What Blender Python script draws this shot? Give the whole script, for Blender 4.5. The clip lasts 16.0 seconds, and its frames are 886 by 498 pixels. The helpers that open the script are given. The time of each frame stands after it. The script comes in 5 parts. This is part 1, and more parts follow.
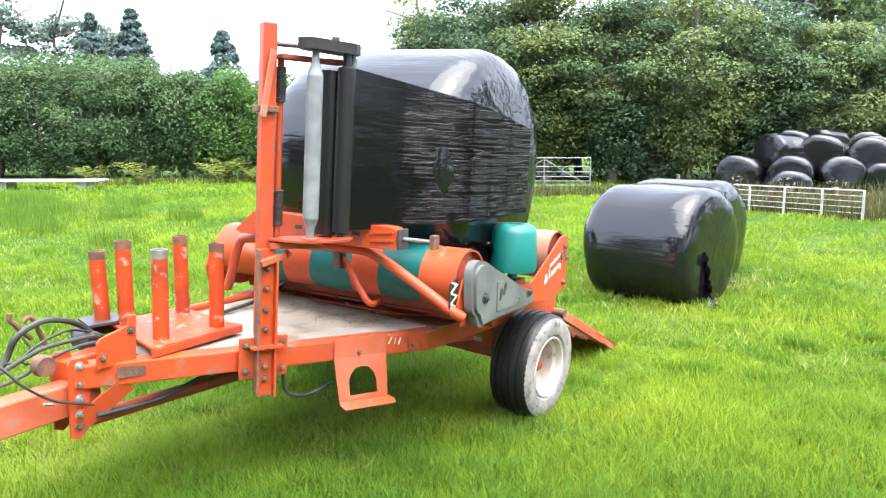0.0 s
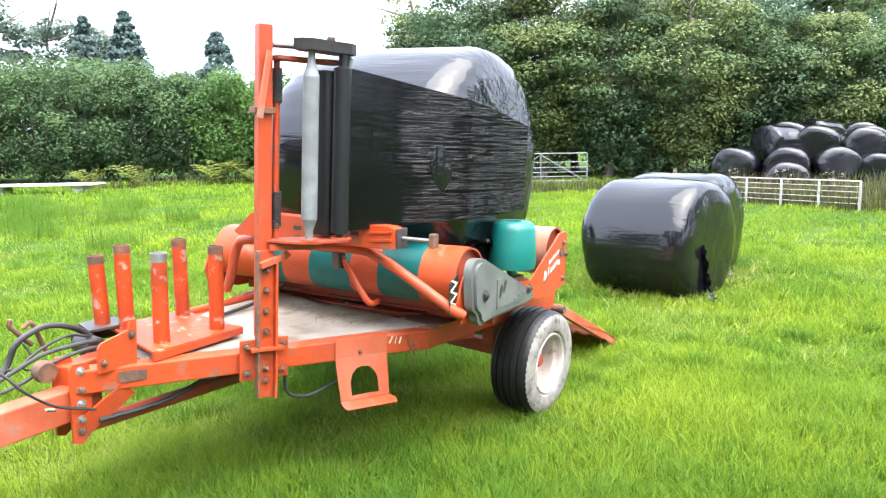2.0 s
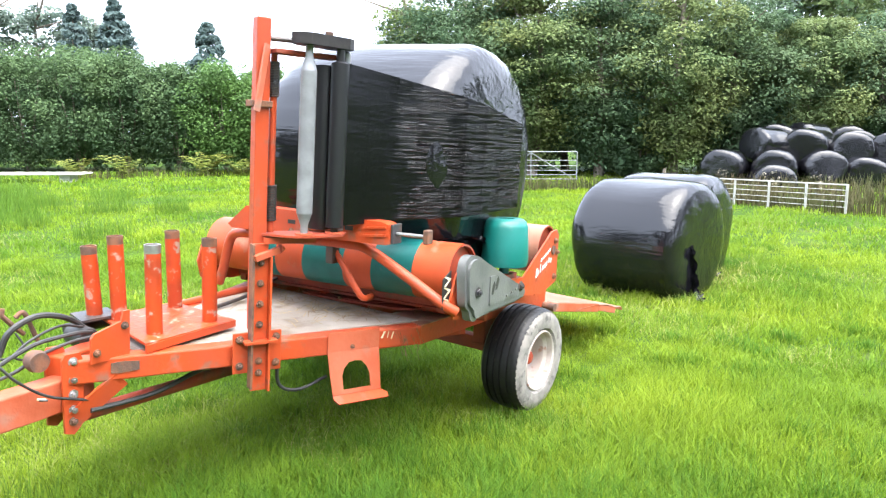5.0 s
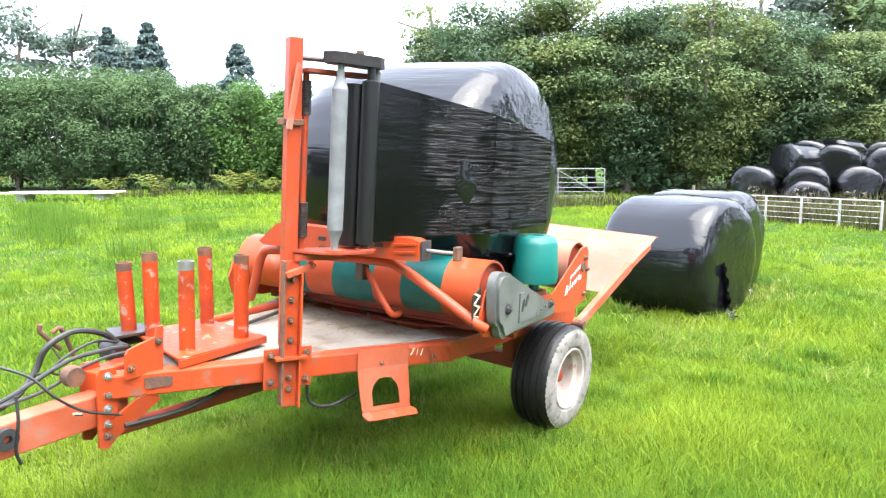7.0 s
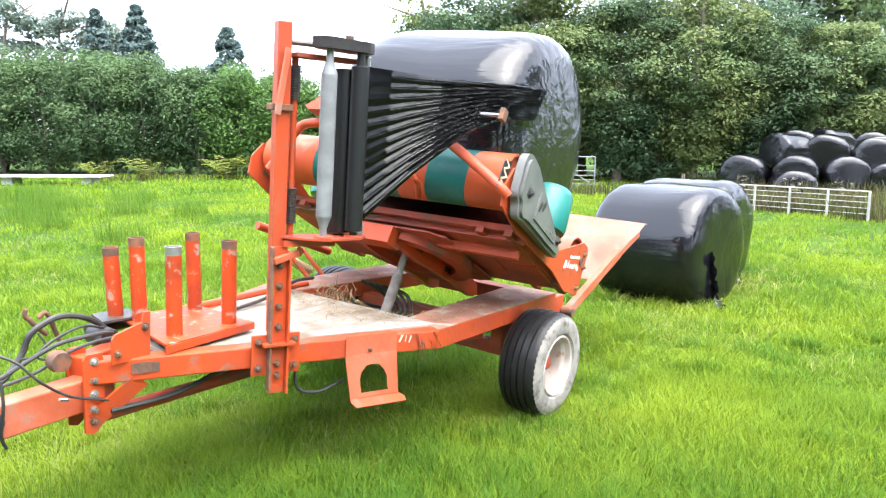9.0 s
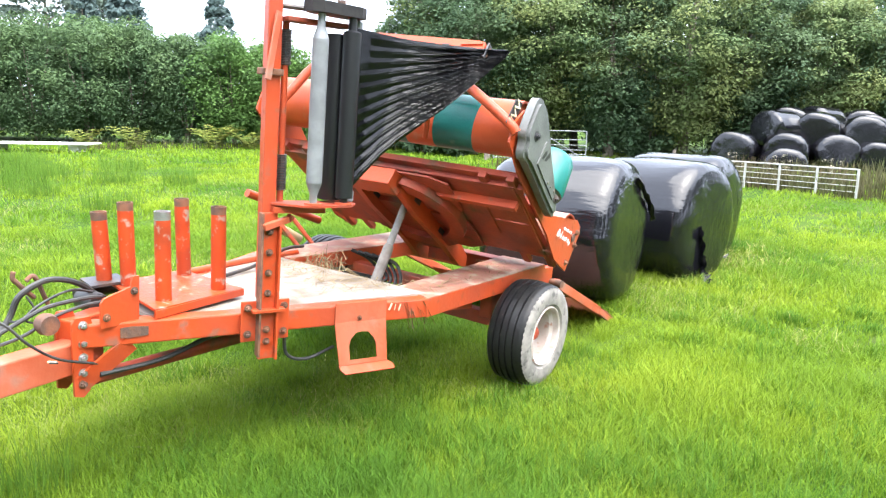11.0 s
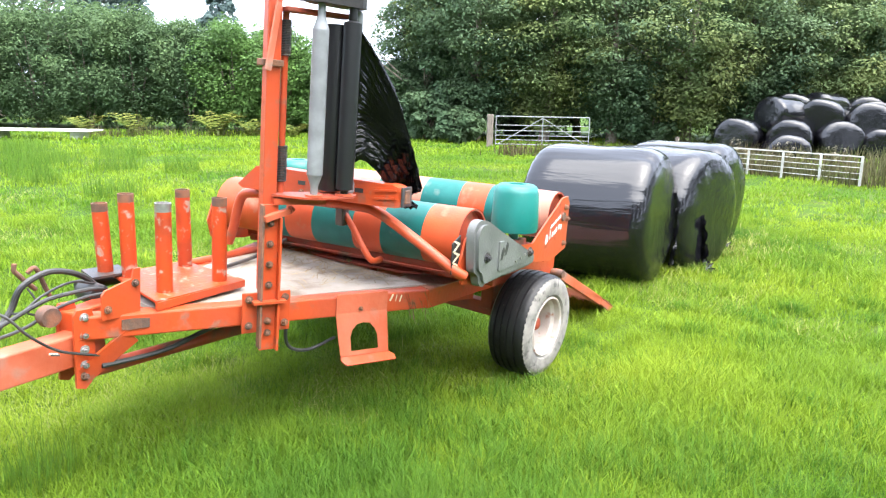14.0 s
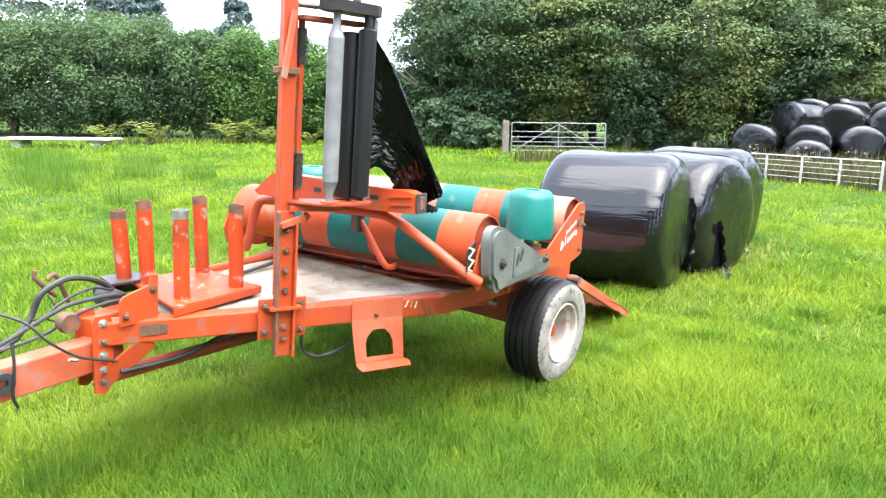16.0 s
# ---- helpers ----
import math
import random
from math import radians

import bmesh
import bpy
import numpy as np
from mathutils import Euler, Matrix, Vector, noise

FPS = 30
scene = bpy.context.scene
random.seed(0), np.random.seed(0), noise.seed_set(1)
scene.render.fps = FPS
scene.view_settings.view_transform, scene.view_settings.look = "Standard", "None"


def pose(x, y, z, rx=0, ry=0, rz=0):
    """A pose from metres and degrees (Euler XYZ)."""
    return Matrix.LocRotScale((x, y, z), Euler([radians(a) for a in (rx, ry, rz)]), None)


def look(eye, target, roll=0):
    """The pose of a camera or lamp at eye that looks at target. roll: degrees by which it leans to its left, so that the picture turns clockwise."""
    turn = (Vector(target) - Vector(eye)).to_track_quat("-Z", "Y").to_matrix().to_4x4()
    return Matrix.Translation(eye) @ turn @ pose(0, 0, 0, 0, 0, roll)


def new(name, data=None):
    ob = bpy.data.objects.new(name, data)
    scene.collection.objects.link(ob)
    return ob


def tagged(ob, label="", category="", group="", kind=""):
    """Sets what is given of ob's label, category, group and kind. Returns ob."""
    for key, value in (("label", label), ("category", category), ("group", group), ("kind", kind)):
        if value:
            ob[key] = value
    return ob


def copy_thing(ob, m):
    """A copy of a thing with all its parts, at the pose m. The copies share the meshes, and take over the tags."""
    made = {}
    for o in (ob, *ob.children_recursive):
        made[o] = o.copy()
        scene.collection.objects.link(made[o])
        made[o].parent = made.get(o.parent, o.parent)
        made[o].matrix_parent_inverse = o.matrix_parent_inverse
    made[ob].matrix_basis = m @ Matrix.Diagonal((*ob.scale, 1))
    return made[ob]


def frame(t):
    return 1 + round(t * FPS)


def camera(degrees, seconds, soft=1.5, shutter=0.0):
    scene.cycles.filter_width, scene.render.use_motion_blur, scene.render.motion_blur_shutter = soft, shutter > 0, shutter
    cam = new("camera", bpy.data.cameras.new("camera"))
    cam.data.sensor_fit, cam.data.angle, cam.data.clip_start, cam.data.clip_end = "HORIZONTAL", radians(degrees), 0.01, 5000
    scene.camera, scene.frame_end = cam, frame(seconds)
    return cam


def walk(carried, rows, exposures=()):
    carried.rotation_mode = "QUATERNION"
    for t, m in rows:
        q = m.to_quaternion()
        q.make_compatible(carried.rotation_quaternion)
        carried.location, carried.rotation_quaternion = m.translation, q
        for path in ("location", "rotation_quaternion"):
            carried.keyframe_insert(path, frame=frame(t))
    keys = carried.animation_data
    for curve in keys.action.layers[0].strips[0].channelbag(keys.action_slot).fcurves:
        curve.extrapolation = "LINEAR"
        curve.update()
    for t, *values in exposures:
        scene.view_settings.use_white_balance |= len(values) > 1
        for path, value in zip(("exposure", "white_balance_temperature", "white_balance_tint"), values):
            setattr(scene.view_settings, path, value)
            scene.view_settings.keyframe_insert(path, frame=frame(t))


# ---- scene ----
cam = camera(62.0, 16.0, soft=1.25)
PATH = [
    (0, pose(-4.148, -3.136, 1.736, 82.115, 0.019, -54.630)),
    (0.5, pose(-4.144, -3.136, 1.740, 81.317, 0.934, -55.460)),
    (1, pose(-4.144, -3.136, 1.743, 81.573, 0.981, -55.920)),
    (1.5, pose(-4.149, -3.133, 1.742, 81.577, 1.037, -55.533)),
    (2, pose(-4.151, -3.130, 1.741, 81.915, 0.987, -54.935)),
    (2.5, pose(-4.156, -3.131, 1.743, 81.376, 0.937, -54.083)),
    (3, pose(-4.156, -3.135, 1.741, 81.101, -0.408, -55.706)),
    (3.5, pose(-4.163, -3.132, 1.744, 81.491, 0.898, -54.222)),
    (4, pose(-4.181, -3.124, 1.745, 80.671, 0.150, -55.636)),
    (4.2, pose(-4.181, -3.119, 1.746, 80.784, -0.372, -56.217)),
    (6.3, pose(-4.193, -3.115, 1.741, 82.916, 0.162, -54.281)),
    (6.5, pose(-4.195, -3.112, 1.742, 82.817, -0.045, -54.376)),
    (7, pose(-4.192, -3.105, 1.741, 82.967, 0.183, -53.658)),
    (7.5, pose(-4.187, -3.112, 1.745, 82.905, 0.085, -53.282)),
    (8, pose(-4.188, -3.109, 1.740, 82.659, 0.181, -53.508)),
    (8.5, pose(-4.189, -3.107, 1.743, 82.056, -0.132, -54.231)),
    (9, pose(-4.185, -3.107, 1.742, 81.947, -0.326, -54.368)),
    (11.3, pose(-4.191, -3.110, 1.717, 79.784, -1.200, -55.033)),
    (11.5, pose(-4.186, -3.108, 1.718, 79.796, -0.887, -54.655)),
    (12, pose(-4.182, -3.113, 1.747, 79.482, -0.864, -55.014)),
    (12.5, pose(-4.181, -3.114, 1.746, 79.527, -0.940, -55.115)),
    (13, pose(-4.183, -3.114, 1.746, 79.403, -0.974, -54.790)),
    (13.5, pose(-4.180, -3.110, 1.747, 79.093, -1.244, -55.264)),
    (14, pose(-4.179, -3.109, 1.742, 78.846, -1.143, -54.840)),
    (14.5, pose(-4.178, -3.107, 1.742, 78.796, -1.013, -54.583)),
    (15, pose(-4.180, -3.110, 1.743, 78.788, -0.898, -54.294)),
    (15.5, pose(-4.178, -3.109, 1.744, 78.905, -0.982, -54.332)),
    (16, pose(-4.179, -3.116, 1.741, 79.334, -0.795, -53.630)),
]
walk(cam, PATH)

# ---- world, sun, exposure ----
SUN_EL, SUN_AZ = 70.0, 250.0      # degrees; azimuth from +x towards +y


def make_world():
    w = bpy.data.worlds.new("overcast_sky")
    scene.world = w
    w.use_nodes = True
    nt = w.node_tree
    nt.nodes.clear()
    out = nt.nodes.new("ShaderNodeOutputWorld")
    bg = nt.nodes.new("ShaderNodeBackground")
    sky = nt.nodes.new("ShaderNodeTexSky")
    sky.sky_type, sky.sun_disc = "NISHITA", False
    sky.sun_elevation, sky.sun_rotation = radians(SUN_EL), radians(90 - SUN_AZ)
    sky.air_density, sky.dust_density, sky.ozone_density = 1.0, 6.0, 1.0
    hsv = nt.nodes.new("ShaderNodeHueSaturation")
    hsv.inputs["Saturation"].default_value = 0.40
    bg.inputs["Strength"].default_value = 0.15
    nt.links.new(sky.outputs[0], hsv.inputs["Color"])
    cloud = nt.nodes.new("ShaderNodeMix")
    cloud.data_type = "RGBA"
    cloud.inputs[0].default_value = 0.6
    cloud.inputs[7].default_value = (3.75, 4.3, 5.5, 1)
    nt.links.new(hsv.outputs[0], cloud.inputs[6])
    nt.links.new(cloud.outputs[2], bg.inputs["Color"])
    nt.links.new(bg.outputs[0], out.inputs["Surface"])
    sun = new("sun", bpy.data.lights.new("sun", "SUN"))
    sun.data.energy, sun.data.angle, sun.data.color = 1.1, radians(85), (1.0, 0.97, 0.92)
    a, e = radians(SUN_AZ), radians(SUN_EL)
    d = Vector((math.cos(a) * math.cos(e), math.sin(a) * math.cos(e), math.sin(e)))
    sun.matrix_basis = look(d * 30, (0, 0, 0))


make_world()
scene.view_settings.exposure = 2.90

# ---- materials ----


def mat(name, color, rough=0.6, metal=0.0, color2=None, scale=4.0, spread=(0.4, 0.6), bump=0.0, bump_scale=60.0,
        stretch=(1, 1, 1), color3=None, scale3=1.0, spread3=(0.55, 0.7), rough2=None, spec=0.5, per_piece=0.0, island=0.0,
        coat=0.0, through_light=0.0):
    """A surface with two scales of variation: color to color2 by coarse noise, color3 as worn patches, and fine relief."""
    m = bpy.data.materials.new(name)
    m.use_nodes = True
    nt = m.node_tree
    n, l = nt.nodes, nt.links
    b = n["Principled BSDF"]
    b.inputs["Roughness"].default_value, b.inputs["Metallic"].default_value = rough, metal
    b.inputs["Specular IOR Level"].default_value = spec
    b.inputs["Coat Weight"].default_value = coat
    tc = n.new("ShaderNodeTexCoord")
    mp = n.new("ShaderNodeMapping")
    mp.inputs["Scale"].default_value = stretch
    l.new(tc.outputs["Object"], mp.inputs["Vector"])

    def field(sc, lo, hi, detail=5.0):
        t = n.new("ShaderNodeTexNoise")
        t.inputs["Scale"].default_value, t.inputs["Detail"].default_value = sc, detail
        l.new(mp.outputs[0], t.inputs["Vector"])
        r = n.new("ShaderNodeMapRange")
        r.inputs["From Min"].default_value, r.inputs["From Max"].default_value = lo, hi
        l.new(t.outputs["Fac"], r.inputs["Value"])
        return r.outputs[0]

    def mix(fac, a, c):
        x = n.new("ShaderNodeMix")
        x.data_type = "RGBA"
        if isinstance(fac, float):
            x.inputs[0].default_value = fac
        else:
            l.new(fac, x.inputs[0])
        for sock, v in ((x.inputs[6], a), (x.inputs[7], c)):
            if isinstance(v, tuple):
                sock.default_value = (*v, 1)
            else:
                l.new(v, sock)
        return x.outputs[2]

    col = color
    if color2:
        col = mix(field(scale, *spread), color, color2)
    if color3:
        f3 = field(scale3, *spread3, detail=8.0)
        col = mix(f3, col, color3)
        if rough2 is not None:
            r = n.new("ShaderNodeMapRange")
            r.inputs["To Min"].default_value, r.inputs["To Max"].default_value = rough, rough2
            l.new(f3, r.inputs["Value"])
            l.new(r.outputs[0], b.inputs["Roughness"])
    if per_piece or island:
        if island:
            src = n.new("ShaderNodeNewGeometry").outputs["Random Per Island"]
            amount = island
        else:
            src = n.new("ShaderNodeObjectInfo").outputs["Random"]
            amount = per_piece
        r = n.new("ShaderNodeMapRange")
        r.inputs["To Min"].default_value, r.inputs["To Max"].default_value = 1 - amount, 1 + amount
        l.new(src, r.inputs["Value"])
        h = n.new("ShaderNodeHueSaturation")
        l.new(r.outputs[0], h.inputs["Value"])
        if isinstance(col, tuple):
            h.inputs["Color"].default_value = (*col, 1)
        else:
            l.new(col, h.inputs["Color"])
        col = h.outputs[0]
    if isinstance(col, tuple):
        b.inputs["Base Color"].default_value = (*col, 1)
    else:
        l.new(col, b.inputs["Base Color"])
    if bump:
        t = n.new("ShaderNodeTexNoise")
        t.inputs["Scale"].default_value, t.inputs["Detail"].default_value = bump_scale, 4.0
        l.new(mp.outputs[0], t.inputs["Vector"])
        bp = n.new("ShaderNodeBump")
        bp.inputs["Strength"].default_value, bp.inputs["Distance"].default_value = bump, 0.01
        l.new(t.outputs["Fac"], bp.inputs["Height"])
        l.new(bp.outputs[0], b.inputs["Normal"])
    if through_light:
        tr = n.new("ShaderNodeBsdfTranslucent")
        ms = n.new("ShaderNodeMixShader")
        ms.inputs[0].default_value = through_light
        if isinstance(col, tuple):
            tr.inputs["Color"].default_value = (*col, 1)
        else:
            l.new(col, tr.inputs["Color"])
        l.new(b.outputs[0], ms.inputs[1])
        l.new(tr.outputs[0], ms.inputs[2])
        l.new(ms.outputs[0], n["Material Output"].inputs["Surface"])
    return m


ORANGE = mat("orange_paint", (0.44, 0.060, 0.016), 0.42, spec=0.35, color2=(0.36, 0.058, 0.024), scale=3, bump=0.15, bump_scale=40,
             color3=(0.22, 0.095, 0.06), scale3=11, spread3=(0.58, 0.72), rough2=0.85)
WORN_O = mat("chipped_orange_paint", (0.41, 0.050, 0.010), 0.5, spec=0.28, color2=(0.29, 0.04, 0.012), scale=6, bump=0.25, bump_scale=50,
             color3=(0.30, 0.19, 0.145), scale3=22, spread3=(0.58, 0.66), rough2=0.9)
FADED = mat("faded_orange_paint", (0.42, 0.10, 0.05), 0.6, color2=(0.38, 0.065, 0.022), scale=4, bump=0.15, bump_scale=50,
            color3=(0.26, 0.16, 0.12), scale3=5, spread3=(0.58, 0.72), rough2=0.9)
RED_DARK = mat("dirty_red_paint", (0.34, 0.045, 0.014), 0.6, color2=(0.22, 0.035, 0.017), scale=5, bump=0.25, bump_scale=40,
               color3=(0.14, 0.08, 0.05), scale3=6, spread3=(0.55, 0.7), rough2=0.95)
BEAM_TOP = mat("worn_beam_paint", (0.34, 0.135, 0.085), 0.7, color2=(0.26, 0.12, 0.085), scale=5, bump=0.3, bump_scale=40,
               color3=(0.35, 0.27, 0.2), scale3=9, spread3=(0.5, 0.62), rough2=0.95)
DRUM_O = mat("worn_drum_orange", (0.42, 0.072, 0.024), 0.42, spec=0.3, color2=(0.36, 0.055, 0.017), scale=5, bump=0.08, bump_scale=70,
             color3=(0.30, 0.17, 0.11), scale3=6, spread3=(0.6, 0.75), rough2=0.6)
DRUM_T = mat("worn_drum_teal", (0.004, 0.085, 0.078), 0.4, spec=0.25, color2=(0.008, 0.11, 0.10), scale=6, bump=0.08, bump_scale=70,
             color3=(0.13, 0.17, 0.155), scale3=7, spread3=(0.66, 0.8), rough2=0.6)
DRUM_PALE = mat("bleached_drum_paint", (0.34, 0.16, 0.105), 0.5, color2=(0.30, 0.125, 0.08), scale=6, bump=0.1, bump_scale=60,
                color3=(0.5, 0.42, 0.36), scale3=5, spread3=(0.55, 0.7))
TEAL = mat("green_plastic", (0.003, 0.125, 0.105), 0.38, color2=(0.006, 0.15, 0.13), scale=4, bump=0.05, bump_scale=60,
           color3=(0.03, 0.16, 0.14), scale3=12, spread3=(0.62, 0.75))
GREY_PL = mat("grey_plastic_guard", (0.085, 0.090, 0.088), 0.42, color2=(0.125, 0.13, 0.126), scale=5, bump=0.25, bump_scale=90,
              color3=(0.05, 0.05, 0.05), scale3=4, spread3=(0.6, 0.7))
BLACK = mat("black_rubber", (0.014, 0.014, 0.014), 0.5, bump=0.1, color2=(0.03, 0.03, 0.028), scale=9)
TYRE = mat("tyre_rubber", (0.006, 0.006, 0.0065), 0.45, spec=0.32, color2=(0.010, 0.010, 0.010), scale=7, bump=0.4, bump_scale=30,
           color3=(0.07, 0.062, 0.05), scale3=26, spread3=(0.66, 0.76), rough2=0.85)
SIDEWALL = mat("dusty_sidewall", (0.24, 0.22, 0.20), 0.8, color2=(0.16, 0.15, 0.135), scale=11, bump=0.4, bump_scale=45,
               color3=(0.07, 0.065, 0.06), scale3=16, spread3=(0.58, 0.7))
RIM = mat("weathered_rim", (0.50, 0.46, 0.43), 0.5, 0.0, color2=(0.40, 0.33, 0.29), scale=9, bump=0.15,
          color3=(0.30, 0.12, 0.07), scale3=13, spread3=(0.6, 0.72), rough2=0.8)
STEEL = mat("steel", (0.45, 0.45, 0.46), 0.38, 0.8, color2=(0.3, 0.28, 0.27), scale=12, bump=0.1)
RUST = mat("rusty_steel", (0.20, 0.09, 0.05), 0.8, 0.2, color2=(0.10, 0.06, 0.045), scale=14, bump=0.4)
ALU = mat("aluminium_roller", (0.23, 0.24, 0.25), 0.42, 0.15, color2=(0.17, 0.175, 0.185), scale=9, bump=0.04)
PINKISH = mat("sun_bleached_paint", (0.46, 0.25, 0.185), 0.65, color2=(0.40, 0.19, 0.13), scale=3, bump=0.15, bump_scale=40,
              color3=(0.3, 0.2, 0.16), scale3=6, spread3=(0.6, 0.75))
DARK_METAL = mat("dark_metal", (0.05, 0.05, 0.055), 0.5, 0.4, color2=(0.09, 0.07, 0.06), scale=9, bump=0.2)
CAST = mat("black_cast_cover", (0.010, 0.010, 0.012), 0.5, spec=0.3, color2=(0.028, 0.025, 0.025), scale=9, bump=0.15)
# dust on the lift cylinder; on the wheel disc also shade put into colour
DUSTY_SHADE = mat("dusty_and_shaded_steel", (0.22, 0.20, 0.18), 0.7, color2=(0.15, 0.13, 0.11), scale=14, bump=0.3)
CREAM = mat("cream_paint", (0.66, 0.60, 0.42), 0.6, color2=(0.5, 0.44, 0.3), scale=20, bump=0.1)
DECK = mat("dusty_grey_deck", (0.30, 0.265, 0.23), 0.8, color2=(0.24, 0.205, 0.17), scale=3, bump=0.25, bump_scale=50,
           color3=(0.14, 0.10, 0.065), scale3=4.5, spread3=(0.53, 0.70), rough2=0.95)
STRAW = mat("dry_straw", (0.30, 0.22, 0.115), 0.9, color2=(0.16, 0.11, 0.055), scale=8, island=0.3)
WHITE = mat("white_paint", (0.78, 0.78, 0.76), 0.6, color2=(0.66, 0.66, 0.63), scale=30, bump=0.1)
YELLOWISH = mat("cream_pipe", (0.68, 0.55, 0.28), 0.5, color2=(0.6, 0.5, 0.3), scale=9)
GALV = mat("galvanised_steel", (0.24, 0.25, 0.26), 0.6, 0.2, color2=(0.17, 0.18, 0.18), scale=11, bump=0.1)
FENCE_W = mat("white_painted_rail", (0.42, 0.42, 0.41), 0.6, color2=(0.33, 0.32, 0.29), scale=4,
              color3=(0.35, 0.24, 0.17), scale3=6, spread3=(0.62, 0.72))
WOOD = mat("weathered_post", (0.17, 0.14, 0.115), 0.9, color2=(0.10, 0.085, 0.07), scale=6, stretch=(6, 6, 0.6), bump=0.5)
CONCRETE = mat("pale_sheet", (0.66, 0.65, 0.62), 0.8, color2=(0.5, 0.49, 0.45), scale=1.5, bump=0.2,
               color3=(0.3, 0.32, 0.22), scale3=2, spread3=(0.6, 0.75))


def plastic(name, rough=0.22, wrinkle=(3, 30, 30), strength=0.35, space=None, ridges=0.0, from_x=0.0):
    """Black stretch film: glossy, with long stretched wrinkles and small puckers; ridges add sharp tension lines past from_x."""
    m = bpy.data.materials.new(name)
    m.use_nodes = True
    n, l = m.node_tree.nodes, m.node_tree.links
    b = n["Principled BSDF"]
    b.inputs["Base Color"].default_value = (0.006, 0.006, 0.008, 1)
    b.inputs["Roughness"].default_value = rough
    b.inputs["IOR"].default_value = 1.5
    b.inputs["Specular IOR Level"].default_value = 0.55
    tc = n.new("ShaderNodeTexCoord")
    if space:
        tc.object = space
    height = None

    def waves(scale, detail, bend):
        mp = n.new("ShaderNodeMapping")
        mp.inputs["Scale"].default_value = scale
        l.new(tc.outputs["Object"], mp.inputs["Vector"])
        t = n.new("ShaderNodeTexNoise")
        t.inputs["Scale"].default_value, t.inputs["Detail"].default_value, t.inputs["Distortion"].default_value = 1.0, detail, bend
        l.new(mp.outputs[0], t.inputs["Vector"])
        return t.outputs["Fac"]

    def ramp(value, lo, hi, to=1.0):
        r = n.new("ShaderNodeMapRange")
        r.inputs["From Min"].default_value, r.inputs["From Max"].default_value, r.inputs["To Max"].default_value = lo, hi, to
        l.new(value, r.inputs["Value"])
        return r.outputs[0]

    def times(u, v):
        k = n.new("ShaderNodeMath")
        k.operation = "MULTIPLY"
        l.new(u, k.inputs[0])
        l.new(v, k.inputs[1])
        return k.outputs[0]

    def relief(value, amount, dist, gain=None):
        bp = n.new("ShaderNodeBump")
        bp.inputs["Strength"].default_value, bp.inputs["Distance"].default_value = amount, dist
        l.new(value, bp.inputs["Height"])
        if gain:
            l.new(gain, bp.inputs["Strength"])
        if height:
            l.new(height, bp.inputs["Normal"])
        return bp.outputs[0]
    for sc, dist, det, wr in ((1.0, 0.010, 5.0, wrinkle), (0.35, 0.025, 3.0, wrinkle), (3.1, 0.003, 3.0, wrinkle), (4.0, 0.004, 2.0, (1, 1, 1))):
        height = relief(waves(tuple(v * sc for v in wr), det, 0.6), strength, dist)
    if ridges:
        sep = n.new("ShaderNodeSeparateXYZ")
        l.new(tc.outputs["Object"], sep.inputs[0])
        past = times(ramp(sep.outputs[0], from_x, from_x + 0.22), ramp(waves((5, 5, 9), 5.0, 0.3), 0.30, 0.62, ridges))
        height = relief(ramp(waves((2.2, 2.2, 105), 3.0, 0.15), 0.50, 0.66), ridges, 0.045, past)
        height = relief(ramp(waves((6, 6, 40), 4.0, 0.5), 0.52, 0.62), ridges, 0.010, past)
    l.new(height, b.inputs["Normal"])
    r = n.new("ShaderNodeMapRange")
    t2 = n.new("ShaderNodeTexNoise")
    t2.inputs["Scale"].default_value = 4.0
    l.new(tc.outputs["Object"], t2.inputs["Vector"])
    r.inputs["To Min"].default_value, r.inputs["To Max"].default_value = rough * 0.7, rough * 1.4
    l.new(t2.outputs["Fac"], r.inputs["Value"])
    l.new(r.outputs[0], b.inputs["Roughness"])
    return m


BALE_FILM = plastic("black_bale_film", 0.09, (15, 1.5, 15), 0.46)
ROLL_FILM = plastic("black_roll_film", 0.38, (3, 3, 2), 0.10)
RAG_FILM = plastic("black_loose_film", 0.20, (14, 14, 14), 0.8)


def leaf_mat(name, c1, c2, island=0.25, thru=0.35, rough=0.65):
    return mat(name, c1, rough, color2=c2, scale=0.35, spread=(0.35, 0.65), island=island, through_light=thru, spec=0.15)


GRASS_BLADE = leaf_mat("grass_blades", (0.082, 0.176, 0.014), (0.205, 0.288, 0.020), 0.22, 0.45, 0.6)
# darker blades: lush growth, and shade put into colour on the drawbar side
LUSH_SHADE_BLADE = leaf_mat("lush_and_shade_grass_blades", (0.054, 0.130, 0.011), (0.088, 0.180, 0.014), 0.25, 0.4, 0.6)
RUSH = leaf_mat("rush_blades", (0.07, 0.15, 0.016), (0.10, 0.18, 0.022))
DRY_GRASS = leaf_mat("dry_grass", (0.30, 0.29, 0.10), (0.22, 0.26, 0.06), 0.3, 0.3)
DRY_WEED = leaf_mat("dry_weeds", (0.085, 0.06, 0.032), (0.07, 0.085, 0.03), 0.4, 0.2)
FERN_MAT = leaf_mat("fern_fronds", (0.14, 0.19, 0.035), (0.17, 0.15, 0.04))
# HEDGE_L and TREE_L carry extra blue in the green for distance haze
HEDGE_L = leaf_mat("hedge_leaves", (0.062, 0.112, 0.052), (0.095, 0.150, 0.060))
HEDGE_B = leaf_mat("bright_hedge_leaves", (0.10, 0.19, 0.045), (0.075, 0.14, 0.045))
TREE_L = leaf_mat("tree_leaves", (0.055, 0.100, 0.052), (0.098, 0.148, 0.070))
